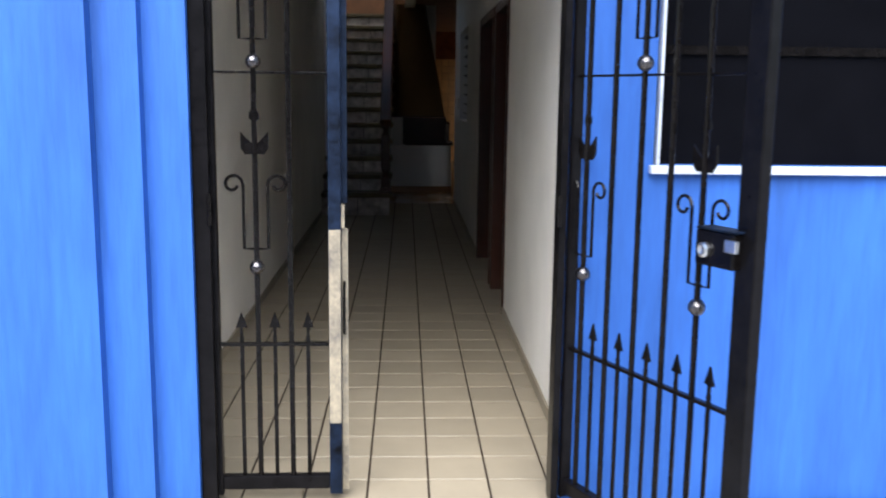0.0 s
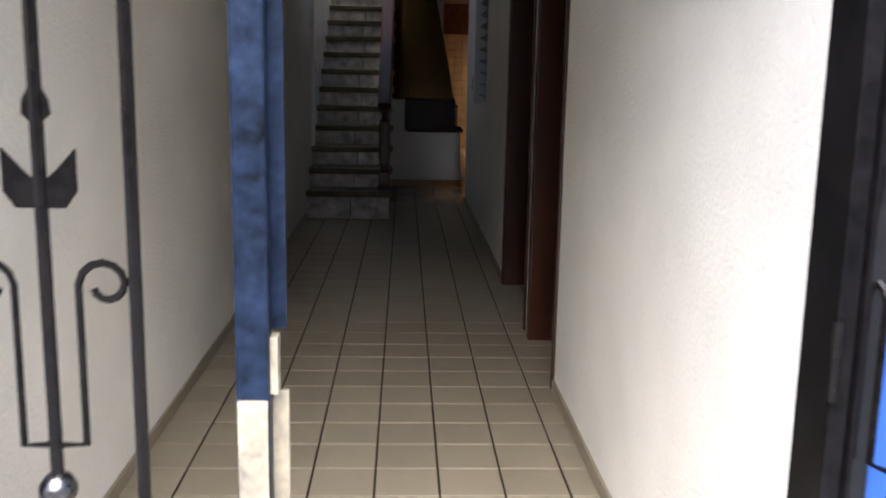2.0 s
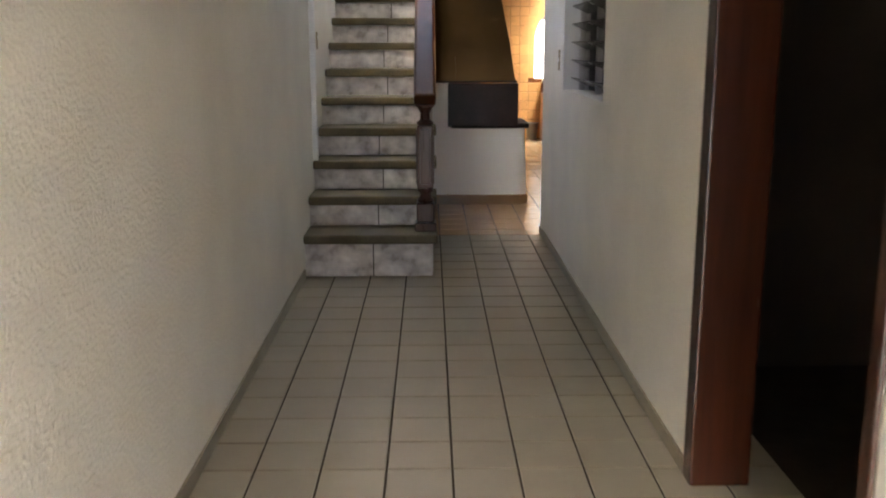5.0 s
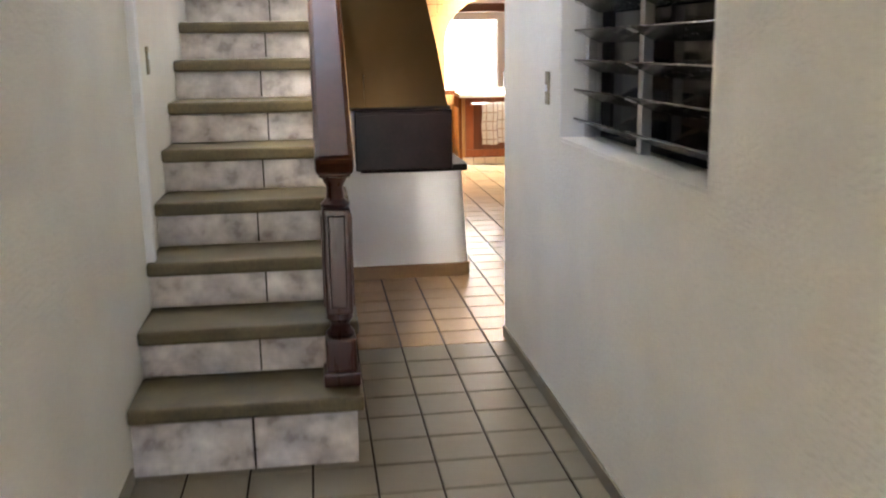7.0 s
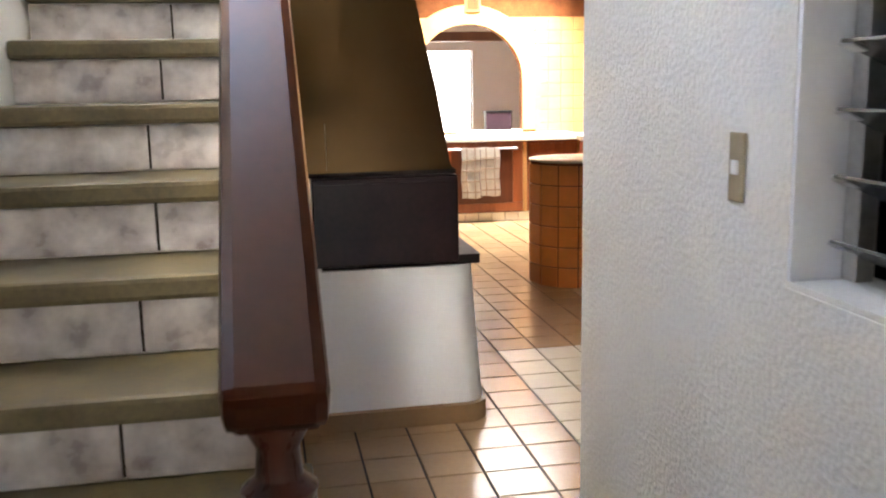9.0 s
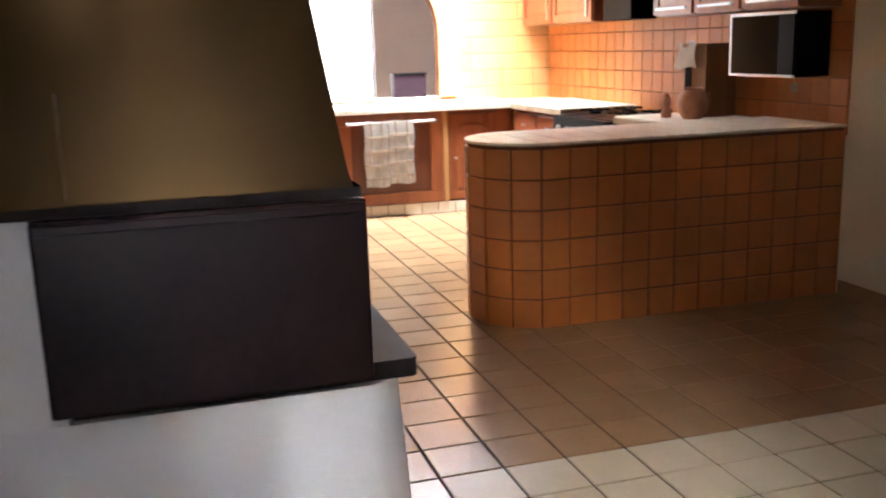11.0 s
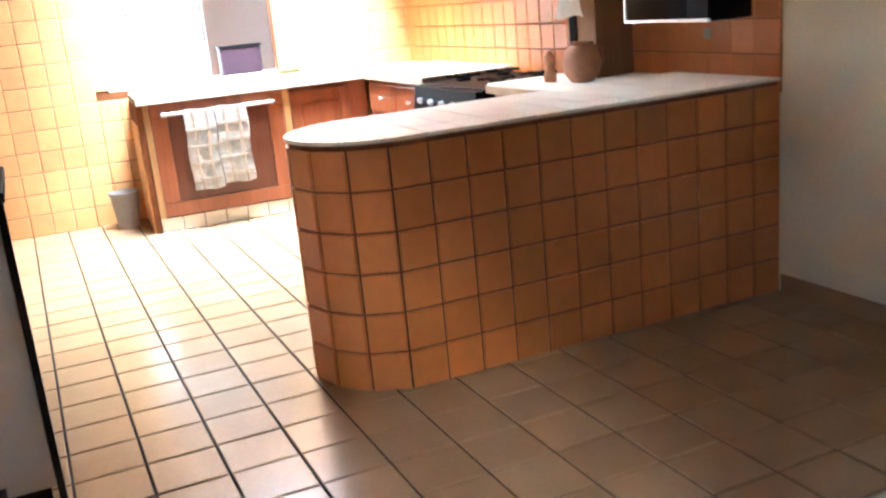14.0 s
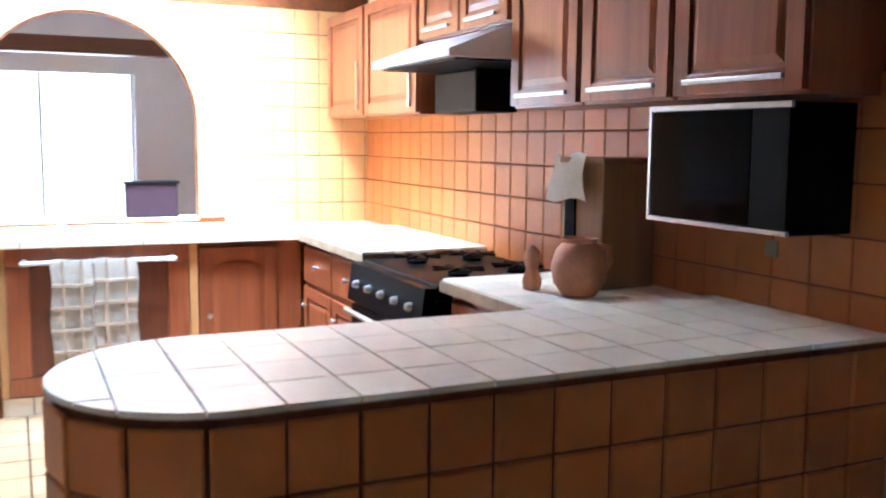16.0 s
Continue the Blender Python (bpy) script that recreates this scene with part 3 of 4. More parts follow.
part("rail", box(bmesh.new(), (-0.07, -0.05, -0.03), (0.07, L, 0.05), 0.02), RAILWOOD, rail, at=pose(0.125, SY + 0.07, 1.135, ang))
part("rail_board", box(bmesh.new(), (-0.018, 0.05, -0.11), (0.018, L, -0.031), 0.004), CARVED, rail, at=pose(0.125, SY + 0.07, 1.135, ang))

for k in range(2, 15):
    yb = SY + k * SD + 0.13
    zt = 1.135 + (yb - SY - 0.07) * SR / SD - 0.15
    z0 = S1 + k * SR
    hb = zt - z0
    b = thing("baluster", "dark varnished turned baluster standing on a tread", "baluster", pose(0.125, yb, z0), "stair balusters")
    part("foot_block", solid((-0.024, -0.024, 0), (0.024, 0.024, 0.12), 0.004), CARVED, b)
    part("turned_shaft", lathe([(0.016, 0.121), (0.023, 0.14), (0.014, 0.17), (0.025, hb * 0.45), (0.014, hb * 0.78), (0.022, hb * 0.84), (0.018, hb * 0.88)], 12), CARVED, b, smooth=True)
    part("head_block", solid((-0.022, -0.022, hb * 0.88 + 0.001), (0.022, 0.022, hb), 0.004), CARVED, b)

# ---- fireplace ----
FX0, FX1, FY0, FY1 = 0.15, 1.06, 12.05, 12.75
fp = thing("fireplace", "white plastered fireplace base with a dark stone ledge", "fireplace", kind="structure")


def rounded(x0, x1, y0, y1, r, steps=8):
    pts = [(x0, y1), (x0, y0)]
    for i in range(steps + 1):
        a = -math.pi / 2 + i * math.pi / 2 / steps
        pts.append((x1 - r + r * math.cos(a), y0 + r + r * math.sin(a)))
    pts.append((x1, y1))
    return pts


def prism(pts, z0, z1, bm=None):
    bm = bm or bmesh.new()
    a = [bm.verts.new((x, y, z0)) for x, y in pts]
    b = [bm.verts.new((x, y, z1)) for x, y in pts]
    bm.faces.new(a[::-1])
    bm.faces.new(b)
    for i in range(len(pts)):
        j = (i + 1) % len(pts)
        bm.faces.new((a[i], a[j], b[j], b[i]))
    return bm


def flared(low, high, z0, z1):
    bm = bmesh.new()
    a = [bm.verts.new((x, y, z0)) for x, y in low]
    b = [bm.verts.new((x, y, z1)) for x, y in high]
    bm.faces.new(a[::-1])
    bm.faces.new(b)
    for i in range(len(a)):
        j = (i + 1) % len(a)
        bm.faces.new((a[i], a[j], b[j], b[i]))
    return bm


part("base", flared(rounded(0.03, FX1 + 0.01, FY0 - 0.07, 12.9, 0.1), rounded(0.03, FX1, FY0 + 0.12, 12.9, 0.1), 0.0, 0.69), WHITE, fp, "white plastered base with a rounded corner", smooth=True)
part("skirting_tile", prism(rounded(0.09, FX1 + 0.022, FY0 - 0.082, 12.895, 0.112), 0.0, 0.085), TILE_TAN, fp, "brown tile skirting", smooth=True)
part("ledge", prism(rounded(0.36, FX1 + 0.035, FY0 + 0.14, 12.9, 0.02), 0.692, 0.735), SLAB, fp)
part("pier", solid((0.03, FY0 + 0.121, 0.688), (0.355, 12.9, 1.113)), WHITE, fp)
part("chimney", solid((0.2, 12.5, 1.13), (0.82, 12.9, 2.8)), PLASTER, fp)
hood = thing("fireplace_hood", "brushed bronze sheet-metal fireplace hood tapering upwards", "hood")


def hood_ring(z, x0, x1, y0, y1, r):
    pts = []
    for i in range(9):
        a = math.pi + i * math.pi / 2 / 8
        pts.append((x0 + r + r * math.cos(a), y0 + r + r * math.sin(a), z))
    pts += [(x1, y0, z), (x1, y1, z), (x0, y1, z)]
    return pts


bm = bmesh.new()
rings = [[bm.verts.new(p) for p in hood_ring(z, x0, x1, y0, 12.88, r)] for z, x0, x1, y0, r in
         ((1.135, 0.03, 0.962, 12.16, 0.24), (1.17, 0.03, 0.95, 12.16, 0.24), (1.5, 0.055, 0.9, 12.2, 0.22), (1.9, 0.09, 0.82, 12.25, 0.2), (2.4, 0.18, 0.72, 12.3, 0.18), (2.8, 0.19, 0.65, 12.34, 0.17))]
for a, b in zip(rings, rings[1:]):
    for i in range(len(a)):
        j = (i + 1) % len(a)
        bm.faces.new((a[i], a[j], b[j], b[i]))
part("sheet", bm, BRONZE, hood, smooth=True)
bm = bmesh.new()
rings = [[bm.verts.new(p) for p in hood_ring(z, 0.027, 0.975, 12.152, 12.88, 0.245)] for z in (1.117, 1.138)]
for i in range(len(rings[0])):
    j = (i + 1) % len(rings[0])
    bm.faces.new((rings[0][i], rings[0][j], rings[1][j], rings[1][i]))
bm.faces.new(rings[0])
part("rim", bm, SLAB, hood, "dark lower rim", smooth=True)
part("seam", solid((0.395, 12.155, 1.15), (0.4, 12.24, 1.35), 0.001), BRONZE, hood)
screen = thing("fire_screen", "dark brown metal firebox screen on the fireplace", "fire screen")
part("panel", solid((0.325, 12.15, 0.71), (0.985, 12.2, 1.113), 0.008), PLATE, screen)
part("side", solid((0.945, 12.202, 0.737), (0.985, 12.6, 1.113), 0.006), PLATE, screen)
part("frame", solid((0.335, 12.14, 1.085), (0.98, 12.15, 1.105), 0.003), PLATE, screen)

cup = thing("low_cupboard", "white half-height cupboard with dark edge strips behind the fireplace", "cupboard")
part("body", solid((0.37, 14.3, 0.06), (1.11, 14.86, 0.95), 0.006), WHITE, cup)
part("plinth", solid((0.39, 14.33, 0), (1.09, 14.84, 0.06)), SLAB, cup, "dark recessed plinth")
part("top", solid((0.35, 14.27, 0.951), (1.14, 14.88, 0.98), 0.006), SLAB, cup, "dark top board")
part("edge_strip", solid((1.111, 14.285, 0.0), (1.132, 14.325, 0.95), 0.003), SLAB, cup, "dark corner strip")

# ---- kitchen peninsula ----
PX0, PX1, PY0, PY1, PH, PR = 2.1, KX, 14.43, 15.1, 0.91, 0.335
pen = thing("peninsula", "low kitchen wall with a rounded end, clad in terracotta tiles", "peninsula", kind="structure")


def pen_path():
    """The tiled front from the wall to the rounded end, as (x, y, outward angle) at even steps."""
    pts = []
    straight = PX1 - (PX0 + PR)
    arcl = PR * math.pi / 2
    total = straight + 2 * arcl
    n = int(total / WT)
    for i in range(n):
        s = (i + 0.5) * WT
        if s < straight:
            pts.append((PX1 - s, PY0, 0.0))
        elif s < straight + arcl:
            a = (s - straight) / PR
            pts.append((PX0 + PR - PR * math.sin(a), PY0 + PR - PR * math.cos(a), -math.degrees(a)))
        else:
            a = (s - straight - arcl) / PR
            pts.append((PX0 + PR - PR * math.cos(a), PY1 - PR + PR * math.sin(a), -90 - math.degrees(a)))
    return pts


def outline_pen(d):
    pts = [(PX1, PY1 - d), (PX1, PY0 + d)]
    for i in range(13):
        a = i * math.pi / 2 / 12
        pts.append((PX0 + PR - (PR - d) * math.sin(a), PY0 + PR - (PR - d) * math.cos(a)))
    for i in range(13):
        a = i * math.pi / 2 / 12
        pts.append((PX0 + PR - (PR - d) * math.cos(a), PY1 - PR + (PR - d) * math.sin(a)))
    return pts


part("core", prism(outline_pen(0.006), 0, PH + 0.012), GROUT_RED, pen, "brown grout", smooth=True)
part("top_bed", prism(outline_pen(-0.002), PH + 0.0125, PH + 0.018), GROUT_TOP, pen)


def tile_mesh(w, h, t, bev, material, name):
    """A tile lying in the plane of x and z, facing -y, with softened edges."""
    bm = bmesh.new()
    a, b = w / 2, h / 2
    back = [bm.verts.new((x, 0, z)) for x, z in ((-a, -b), (a, -b), (a, b), (-a, b))]
    mid = [bm.verts.new((x, -t + bev, z)) for x, z in ((-a, -b), (a, -b), (a, b), (-a, b))]
    front = [bm.verts.new((x, -t, z)) for x, z in ((-a + bev, -b + bev), (a - bev, -b + bev), (a - bev, b - bev), (-a + bev, b - bev))]
    bm.faces.new(front)
    for r, s in ((back, mid), (mid, front)):
        for i in range(4):
            j = (i + 1) % 4
            bm.faces.new((r[i], r[j], s[j], s[i]))
    return mesh_of(bm, name, material)


# ---- cabinets and counters ----
def cab_door(w, h, parent, m, knob=None, arched=False):
    """A framed door facing -y with a raised panel set in a groove; its lower left corner is the origin."""
    d = part("door", solid((0, -0.01, 0), (w, 0, h), 0.002), CABWOOD, parent, at=m)
    fr = min(0.06, w * 0.2)
    rise = min(0.05, h * 0.12) if arched else 0.0
    for x0, x1 in ((0, fr), (w - fr, w)):
        part("stile", solid((x0, -0.022, 0), (x1, -0.0105, h), 0.003), CABWOOD, d)
    part("rail", solid((fr + 0.0005, -0.0215, 0), (w - fr - 0.0005, -0.0105, fr), 0.003), CABWOOD, d)
    n = 10
    half = w / 2 - fr - 0.0005
    arc = [(w / 2 - half * math.cos(math.pi * i / n), h - fr - rise + rise * math.sin(math.pi * i / n)) for i in range(n + 1)]
    part("rail", extrude([(fr + 0.0005, h)] + arc + [(w - fr - 0.0005, h)], 0.011, None, pose(0, -0.0215, 0)), CABWOOD, d)
    q = 0.014
    inner = [(w / 2 - (half - q) * math.cos(math.pi * i / n), h - fr - rise - q + rise * math.sin(math.pi * i / n)) for i in range(n + 1)]
    low = [(fr + q, fr + q)] + inner + [(w - fr - q, fr + q)]
    cx, cz = w / 2, h / 2
    kx, kz = 1 - 0.022 / max(0.03, half - q), 1 - 0.022 / max(0.03, h / 2 - fr - q)
    bm = bmesh.new()
    rings = [[bm.verts.new((cx + (x - cx) * a, y, cz + (z - cz) * b)) for x, z in low] for a, b, y in ((1, 1, -0.0103), (1, 1, -0.0135), (kx, kz, -0.021))]
    for r0, r1 in zip(rings, rings[1:]):
        for i in range(len(r0)):
            k = (i + 1) % len(r0)
            bm.faces.new((r0[i], r0[k], r1[k], r1[i]))
    bm.faces.new(rings[-1])
    part("panel", bm, CABWOOD, d)
    if knob:
        part("knob", lathe([(0.006, 0), (0.006, 0.014), (0.014, 0.02), (0.013, 0.028), (0.004, 0.031)], 12), STEEL, d, "small metal knob", smooth=True, at=pose(knob[0], -0.022, knob[1], 90))
    return d


# back run, in the turned frame of the back wall
CF = -0.62
CT = 0.875
base1 = thing("base_cabinet", "red-brown wooden sink cabinet with towel bar and dark recess", "cabinet", K)
part("carcass", solid((1.0, CF + 0.03, 0.105), (1.955, -0.02, CT), 0.003), GROUT_RED, base1)
for x0, x1 in ((0.99, 1.03), (1.93, 1.975)):
    part("post", solid((x0, CF - 0.005, 0.1), (x1, CF + 0.03, CT - 0.002), 0.005), CABLIGHT, base1, "honey-coloured edge strip")
part("frame", solid((1.032, CF, 0.78), (1.928, CF + 0.03, CT - 0.004), 0.004), CABWOOD, base1)
part("frame", solid((1.032, CF, 0.105), (1.928, CF + 0.03, 0.2), 0.004), CABWOOD, base1)
part("frame", solid((1.032, CF, 0.202), (1.14, CF + 0.03, 0.778), 0.004), CABWOOD, base1)
part("frame", solid((1.82, CF, 0.202), (1.928, CF + 0.03, 0.778), 0.004), CABWOOD, base1)
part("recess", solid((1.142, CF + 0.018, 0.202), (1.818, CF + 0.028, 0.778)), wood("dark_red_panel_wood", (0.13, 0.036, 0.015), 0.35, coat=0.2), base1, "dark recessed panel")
bar = part("towel_bar", sweep([(1.1, CF - 0.05, 0.8), (1.86, CF - 0.05, 0.8)], 0.011, 10), STEEL, base1, "chrome towel bar", smooth=True)
for x in (1.12, 1.84):
    part("bracket", solid((x - 0.012, CF - 0.06, 0.785), (x + 0.012, CF, 0.815), 0.004), STEEL, bar)
base2 = thing("base_cabinet", "red-brown wooden corner cabinet with an arched door", "cabinet", K)
part("carcass", solid((1.98, CF + 0.03, 0.105), (2.55, -0.02, CT), 0.003), CABWOOD, base2)
cab_door(0.42, 0.72, base2, pose(1.985, CF + 0.03, 0.12), (0.05, 0.35), True)
plinth = thing("plinth", "tiled plinth under the back counter", "plinth", K, kind="structure")
part("bed", solid((0.99, CF + 0.02, 0), (2.55, -0.02, 0.1)), GROUT_RED, plinth)
part("side_bed", solid((0.95, CF + 0.005, 0), (0.988, -0.005, CT)), GROUT_RED, plinth)

# towel on the bar
tw = thing("towel", "off-white checked kitchen towel hanging from the bar", "towel", K)


def towel_half(x0, x1, z0):
    bm = bmesh.new()
    nx, nz = 12, 16
    y0 = CF - 0.066
    g = []
    for j in range(nz + 1):
        row = []
        for i in range(nx + 1):
            u, v = i / nx, j / nz
            x = x0 + (x1 - x0) * u + 0.006 * math.sin(9 * v + x0 * 30)
            y = y0 - 0.006 * math.sin(u * 9 + x0 * 40) * v - 0.004
            row.append(bm.verts.new((x, y, 0.815 - (0.815 - z0) * v + 0.006 * math.sin(u * 7))))
        g.append(row)
    for j in range(nz):
        for i in range(nx):
            bm.faces.new((g[j][i], g[j][i + 1], g[j + 1][i + 1], g[j + 1][i]))
    r = bmesh.ops.solidify(bm, geom=bm.faces[:], thickness=0.006)
    return bm


for x0, x1, z0 in ((1.24, 1.44, 0.27), (1.447, 1.66, 0.29)):
    fold = part("fold", towel_half(x0, x1, z0), TOWEL, tw, smooth=True)
    for k in range(2):
        xs = x0 + (x1 - x0) * (0.25 + 0.45 * k)
        bm = bmesh.new()
        for j in range(16):
            v0, v1 = j / 16, (j + 1) / 16
            za, zb = 0.812 - (0.812 - z0) * v0, 0.812 - (0.812 - z0) * v1
            y0 = CF - 0.078
            box(bm, (xs + 0.004 * math.sin(9 * v0), y0, zb), (xs + 0.014 + 0.004 * math.sin(9 * v0), y0 + 0.006, za))
        part("stripe", bm, TOWEL_STRIPE, fold)
    for k in range(4):
        z = z0 + 0.06 + k * 0.115
        part("stripe", solid((x0 + 0.004, CF - 0.0785, z), (x1 - 0.004, CF - 0.071, z + 0.014)), TOWEL_STRIPE, fold)

# right run along the east wall
CX = 3.5
for y0, y1, lab, n in ((16.72, 17.78, "red-brown wooden cabinet with drawers beside the stove", 2), (15.11, 15.86, "red-brown wooden cabinet between peninsula and stove", 1)):
    c = thing("base_cabinet", lab, "cabinet")
    part("carcass", solid((CX + 0.03, y0, 0.1), (KX - 0.02, y1, CT), 0.003), CABWOOD, c)
    w = (y1 - y0 - 0.06) / n
    for i in range(n):
        m = pose(CX + 0.03, y1 - 0.03 - i * w, 0.12, 0, 0, -90)
        cab_door(w - 0.02, 0.5, c, m, (0.06, 0.4))
        dr = part("drawer", solid((0, -0.02, 0.53), (w - 0.02, 0, 0.72), 0.004), CABWOOD, c, at=m)
        part("knob", lathe([(0.006, 0), (0.006, 0.014), (0.014, 0.02), (0.013, 0.028), (0.004, 0.031)], 12), STEEL, dr, "small metal knob", smooth=True, at=pose(w / 2, -0.02, 0.63, 90))
stove = thing("stove", "black gas stove with steel knobs and grates", "stove")
SVX, SVY0, SVY1 = 3.42, 15.88, 16.7
part("body", solid((SVX + 0.02, SVY0, 0.06), (KX - 0.05, SVY1, 0.83), 0.006), BLACK, stove)
bm = extrude([(SVX - 0.015, 0.72), (SVX + 0.02, 0.72), (SVX + 0.06, 0.885), (SVX + 0.005, 0.885)], SVY1 - SVY0, None, pose(0, SVY0, 0))
panel = part("control_panel", bm, BLACK, stove)
for i in range(5):
    part("control_knob", lathe([(0.018, 0), (0.018, 0.008), (0.013, 0.024), (0.003, 0.026)], 12), STEEL, panel, smooth=True, at=pose(SVX - 0.005, SVY0 + 0.11 + 0.15 * i, 0.8, 0, -83))
odoor = part("oven_door", solid((SVX, SVY0 + 0.01, 0.16), (SVX + 0.019, SVY1 - 0.01, 0.7), 0.004), BLACK, stove)
part("oven_handle", sweep([(SVX - 0.04, SVY0 + 0.04, 0.68), (SVX - 0.04, SVY1 - 0.04, 0.68)], 0.011, 10), STEEL, odoor, "steel oven handle", smooth=True)
part("cooktop", solid((SVX + 0.06, SVY0, 0.83), (KX - 0.05, SVY1, 0.895), 0.006), BLACK, stove)
for ix in (0, 1):
    for iy in (0, 1):
        cx, cy = SVX + 0.24 + 0.27 * ix, SVY0 + 0.2 + 0.42 * iy
        part("burner", lathe([(0.045, 0), (0.045, 0.012), (0.03, 0.02), (0.004, 0.021)], 14, centre=(cx, cy, 0.895)), BLACK, stove, smooth=True)
        bm = bmesh.new()
        for a in range(0, 180, 45):
            box(bm, (-0.11, -0.005, 0), (0.11, 0.005, 0.01), 0, pose(cx, cy, 0.92, 0, 0, a))
        part("grate", bm, BLACK, stove)
part("leg", solid((SVX + 0.04, SVY0 + 0.02, 0), (SVX + 0.08, SVY0 + 0.06, 0.06)), BLACK, stove)
part("leg", solid((SVX + 0.04, SVY1 - 0.06, 0), (SVX + 0.08, SVY1 - 0.02, 0.06)), BLACK, stove)

wt = thing("worktop", "cream tiled worktop along the back and east walls", "worktop", kind="structure")
bm = bmesh.new()
box(bm, (CX - 0.02, 15.104, CT), (KX - 0.002, 15.87, CT + 0.04))
box(bm, (CX - 0.02, 16.71, CT), (KX - 0.002, 17.75, CT + 0.04))
part("bed", bm, GROUT_TOP, wt)
bm = solid((0.955, CF - 0.03, CT), (3.15, -0.002, CT + 0.04))
part("bed", bm, GROUT_TOP, wt, at=K)

# upper cabinets
UX, UZ = 3.85, 1.56
uppers = ((17.72, 18.36, 0.62), (16.96, 17.7, 0.62), (15.54, 16.02, 0.7), (15.04, 15.52, 0.7), (14.51, 15.02, 0.7))
for i, (y0, y1, h) in enumerate(uppers):
    c = thing("wall_cabinet", "dark red-brown wall cabinet with panelled door" if i > 1 else "honey-lit red-brown wall cabinet beside the window light", "cabinet", group="wall cabinets")
    part("carcass", solid((UX + 0.02, y0, UZ), (KX - 0.002, y1, UZ + h), 0.003), CABWOOD, c)
    w = y1 - y0
    d = cab_door(w - 0.012, h - 0.02, c, pose(UX + 0.02, y1 - 0.006, UZ + 0.01, 0, 0, -90), (w - 0.05 if i == 2 else 0.04, 0.45) if i > 1 else None, i > 1)
    if i > 1:
        part("pull", solid((0.05, -0.036, 0.03), (w - 0.07, -0.0225, 0.045), 0.003), ALU, d, "bright metal pull")
    else:
        part("pull", solid((w - 0.09, -0.036, 0.03), (w - 0.07, -0.0225, 0.3), 0.003), ALU, d, "bright upright metal pull")
over = thing("wall_cabinet", "short red-brown cabinet above the cooker hood", "cabinet", group="wall cabinets")
part("carcass", solid((UX + 0.02, 16.04, 1.9), (KX - 0.002, 16.94, 2.26), 0.003), CABWOOD, over)
for k in range(2):
    d = cab_door(0.43, 0.34, over, pose(UX + 0.02, 16.93 - k * 0.445, 1.91, 0, 0, -90))
    part("pull", solid((0.06, -0.036, 0.03), (0.34, -0.0225, 0.045), 0.003), ALU, d, "bright metal pull")
ck = thing("cooker_hood", "white steel cooker hood with a dark underside", "cooker hood")
bm = extrude([(3.6, 1.76), (3.6, 1.79), (3.87, 1.895), (KX - 0.01, 1.895), (KX - 0.01, 1.76)], 0.84, None, pose(0, 16.06, 0))
part("canopy", bm, mat("white_enamel", (0.8, 0.8, 0.8), 0.25, var=0.04, scale=6, fine=50, bump=0.02), ck)
part("filter", solid((3.64, 16.09, 1.75), (KX - 0.03, 16.87, 1.758)), BLACK, ck)
part("motor_box", solid((3.9, 16.42, 1.56), (KX - 0.02, 16.86, 1.749), 0.01), BLACK, ck, "dark hanging box")
mw = thing("microwave", "black microwave oven with a silver frame under a cabinet", "microwave")
part("case", solid((3.9, 14.58, 1.19), (KX - 0.003, 15.178, 1.545), 0.008), BLACK, mw)
bm = bmesh.new()
for lo, hi in (((3.888, 14.585, 1.19), (3.9, 15.178, 1.202)), ((3.888, 14.585, 1.53), (3.9, 15.178, 1.545)), ((3.888, 15.166, 1.202), (3.9, 15.178, 1.53))):
    box(bm, lo, hi)
part("trim_frame", bm, ALU, mw, "silver frame")
part("door_glass", solid((3.891, 14.73, 1.206), (3.9, 15.162, 1.526), 0.002), DARKGLASS, mw)
part("keypad", solid((3.891, 14.59, 1.206), (3.9, 14.725, 1.526), 0.002), BLACK, mw)

# ---- hall: lamp figures, shoes, boxes ----
lamp = thing("table_lamp", "black twin-figure lamp with tilted cream shade on the floor", "lamp", pose(3.86, 13.28, 0))


def figure(y, s):
    prof = [(0.09, 0), (0.105, 0.03), (0.115, 0.1), (0.11, 0.17), (0.075, 0.215), (0.03, 0.235), (0.028, 0.26), (0.045, 0.285), (0.05, 0.315), (0.035, 0.345), (0.008, 0.36)]
    bm = lathe([(r * s, z * s) for r, z in prof], 18, centre=(0, y, 0))
    for sd in (-1, 1):
        lathe([(0.02 * s, 0.02), (0.034 * s, 0.06), (0.032 * s, 0.14 * s), (0.02 * s, 0.2 * s), (0.005, 0.215 * s)], 10, bm, (-0.05, y + sd * 0.095 * s, 0))
    return bm


bm = figure(0.16, 1.0)
bm2 = figure(-0.13, 0.98)
part("statuette", bm, BLACK_MATT, lamp, smooth=True)
part("statuette", bm2, BLACK_MATT, lamp, smooth=True)
bm = bmesh.new()
rings = []
for r, z in ((0.255, 0.0), (0.26, 0.012), (0.235, 0.04), (0.06, 0.19), (0.052, 0.19), (0.225, 0.04), (0.245, 0.012), (0.245, 0.0)):
    rings.append([bm.verts.new((r * 0.6 * math.cos(2 * math.pi * i / 28), r * 0.87 * math.sin(2 * math.pi * i / 28), z)) for i in range(28)])
for a, b in zip(rings, rings[1:] + rings[:1]):
    for i in range(28):
        bm.faces.new((a[i], a[(i + 1) % 28], b[(i + 1) % 28], b[i]))
shade = part("shade", bm, SHADE, lamp, "cream cloth shade with brown ribbons", smooth=True, at=pose(0.0, 0.07, 0.352, 7, 6, 0))
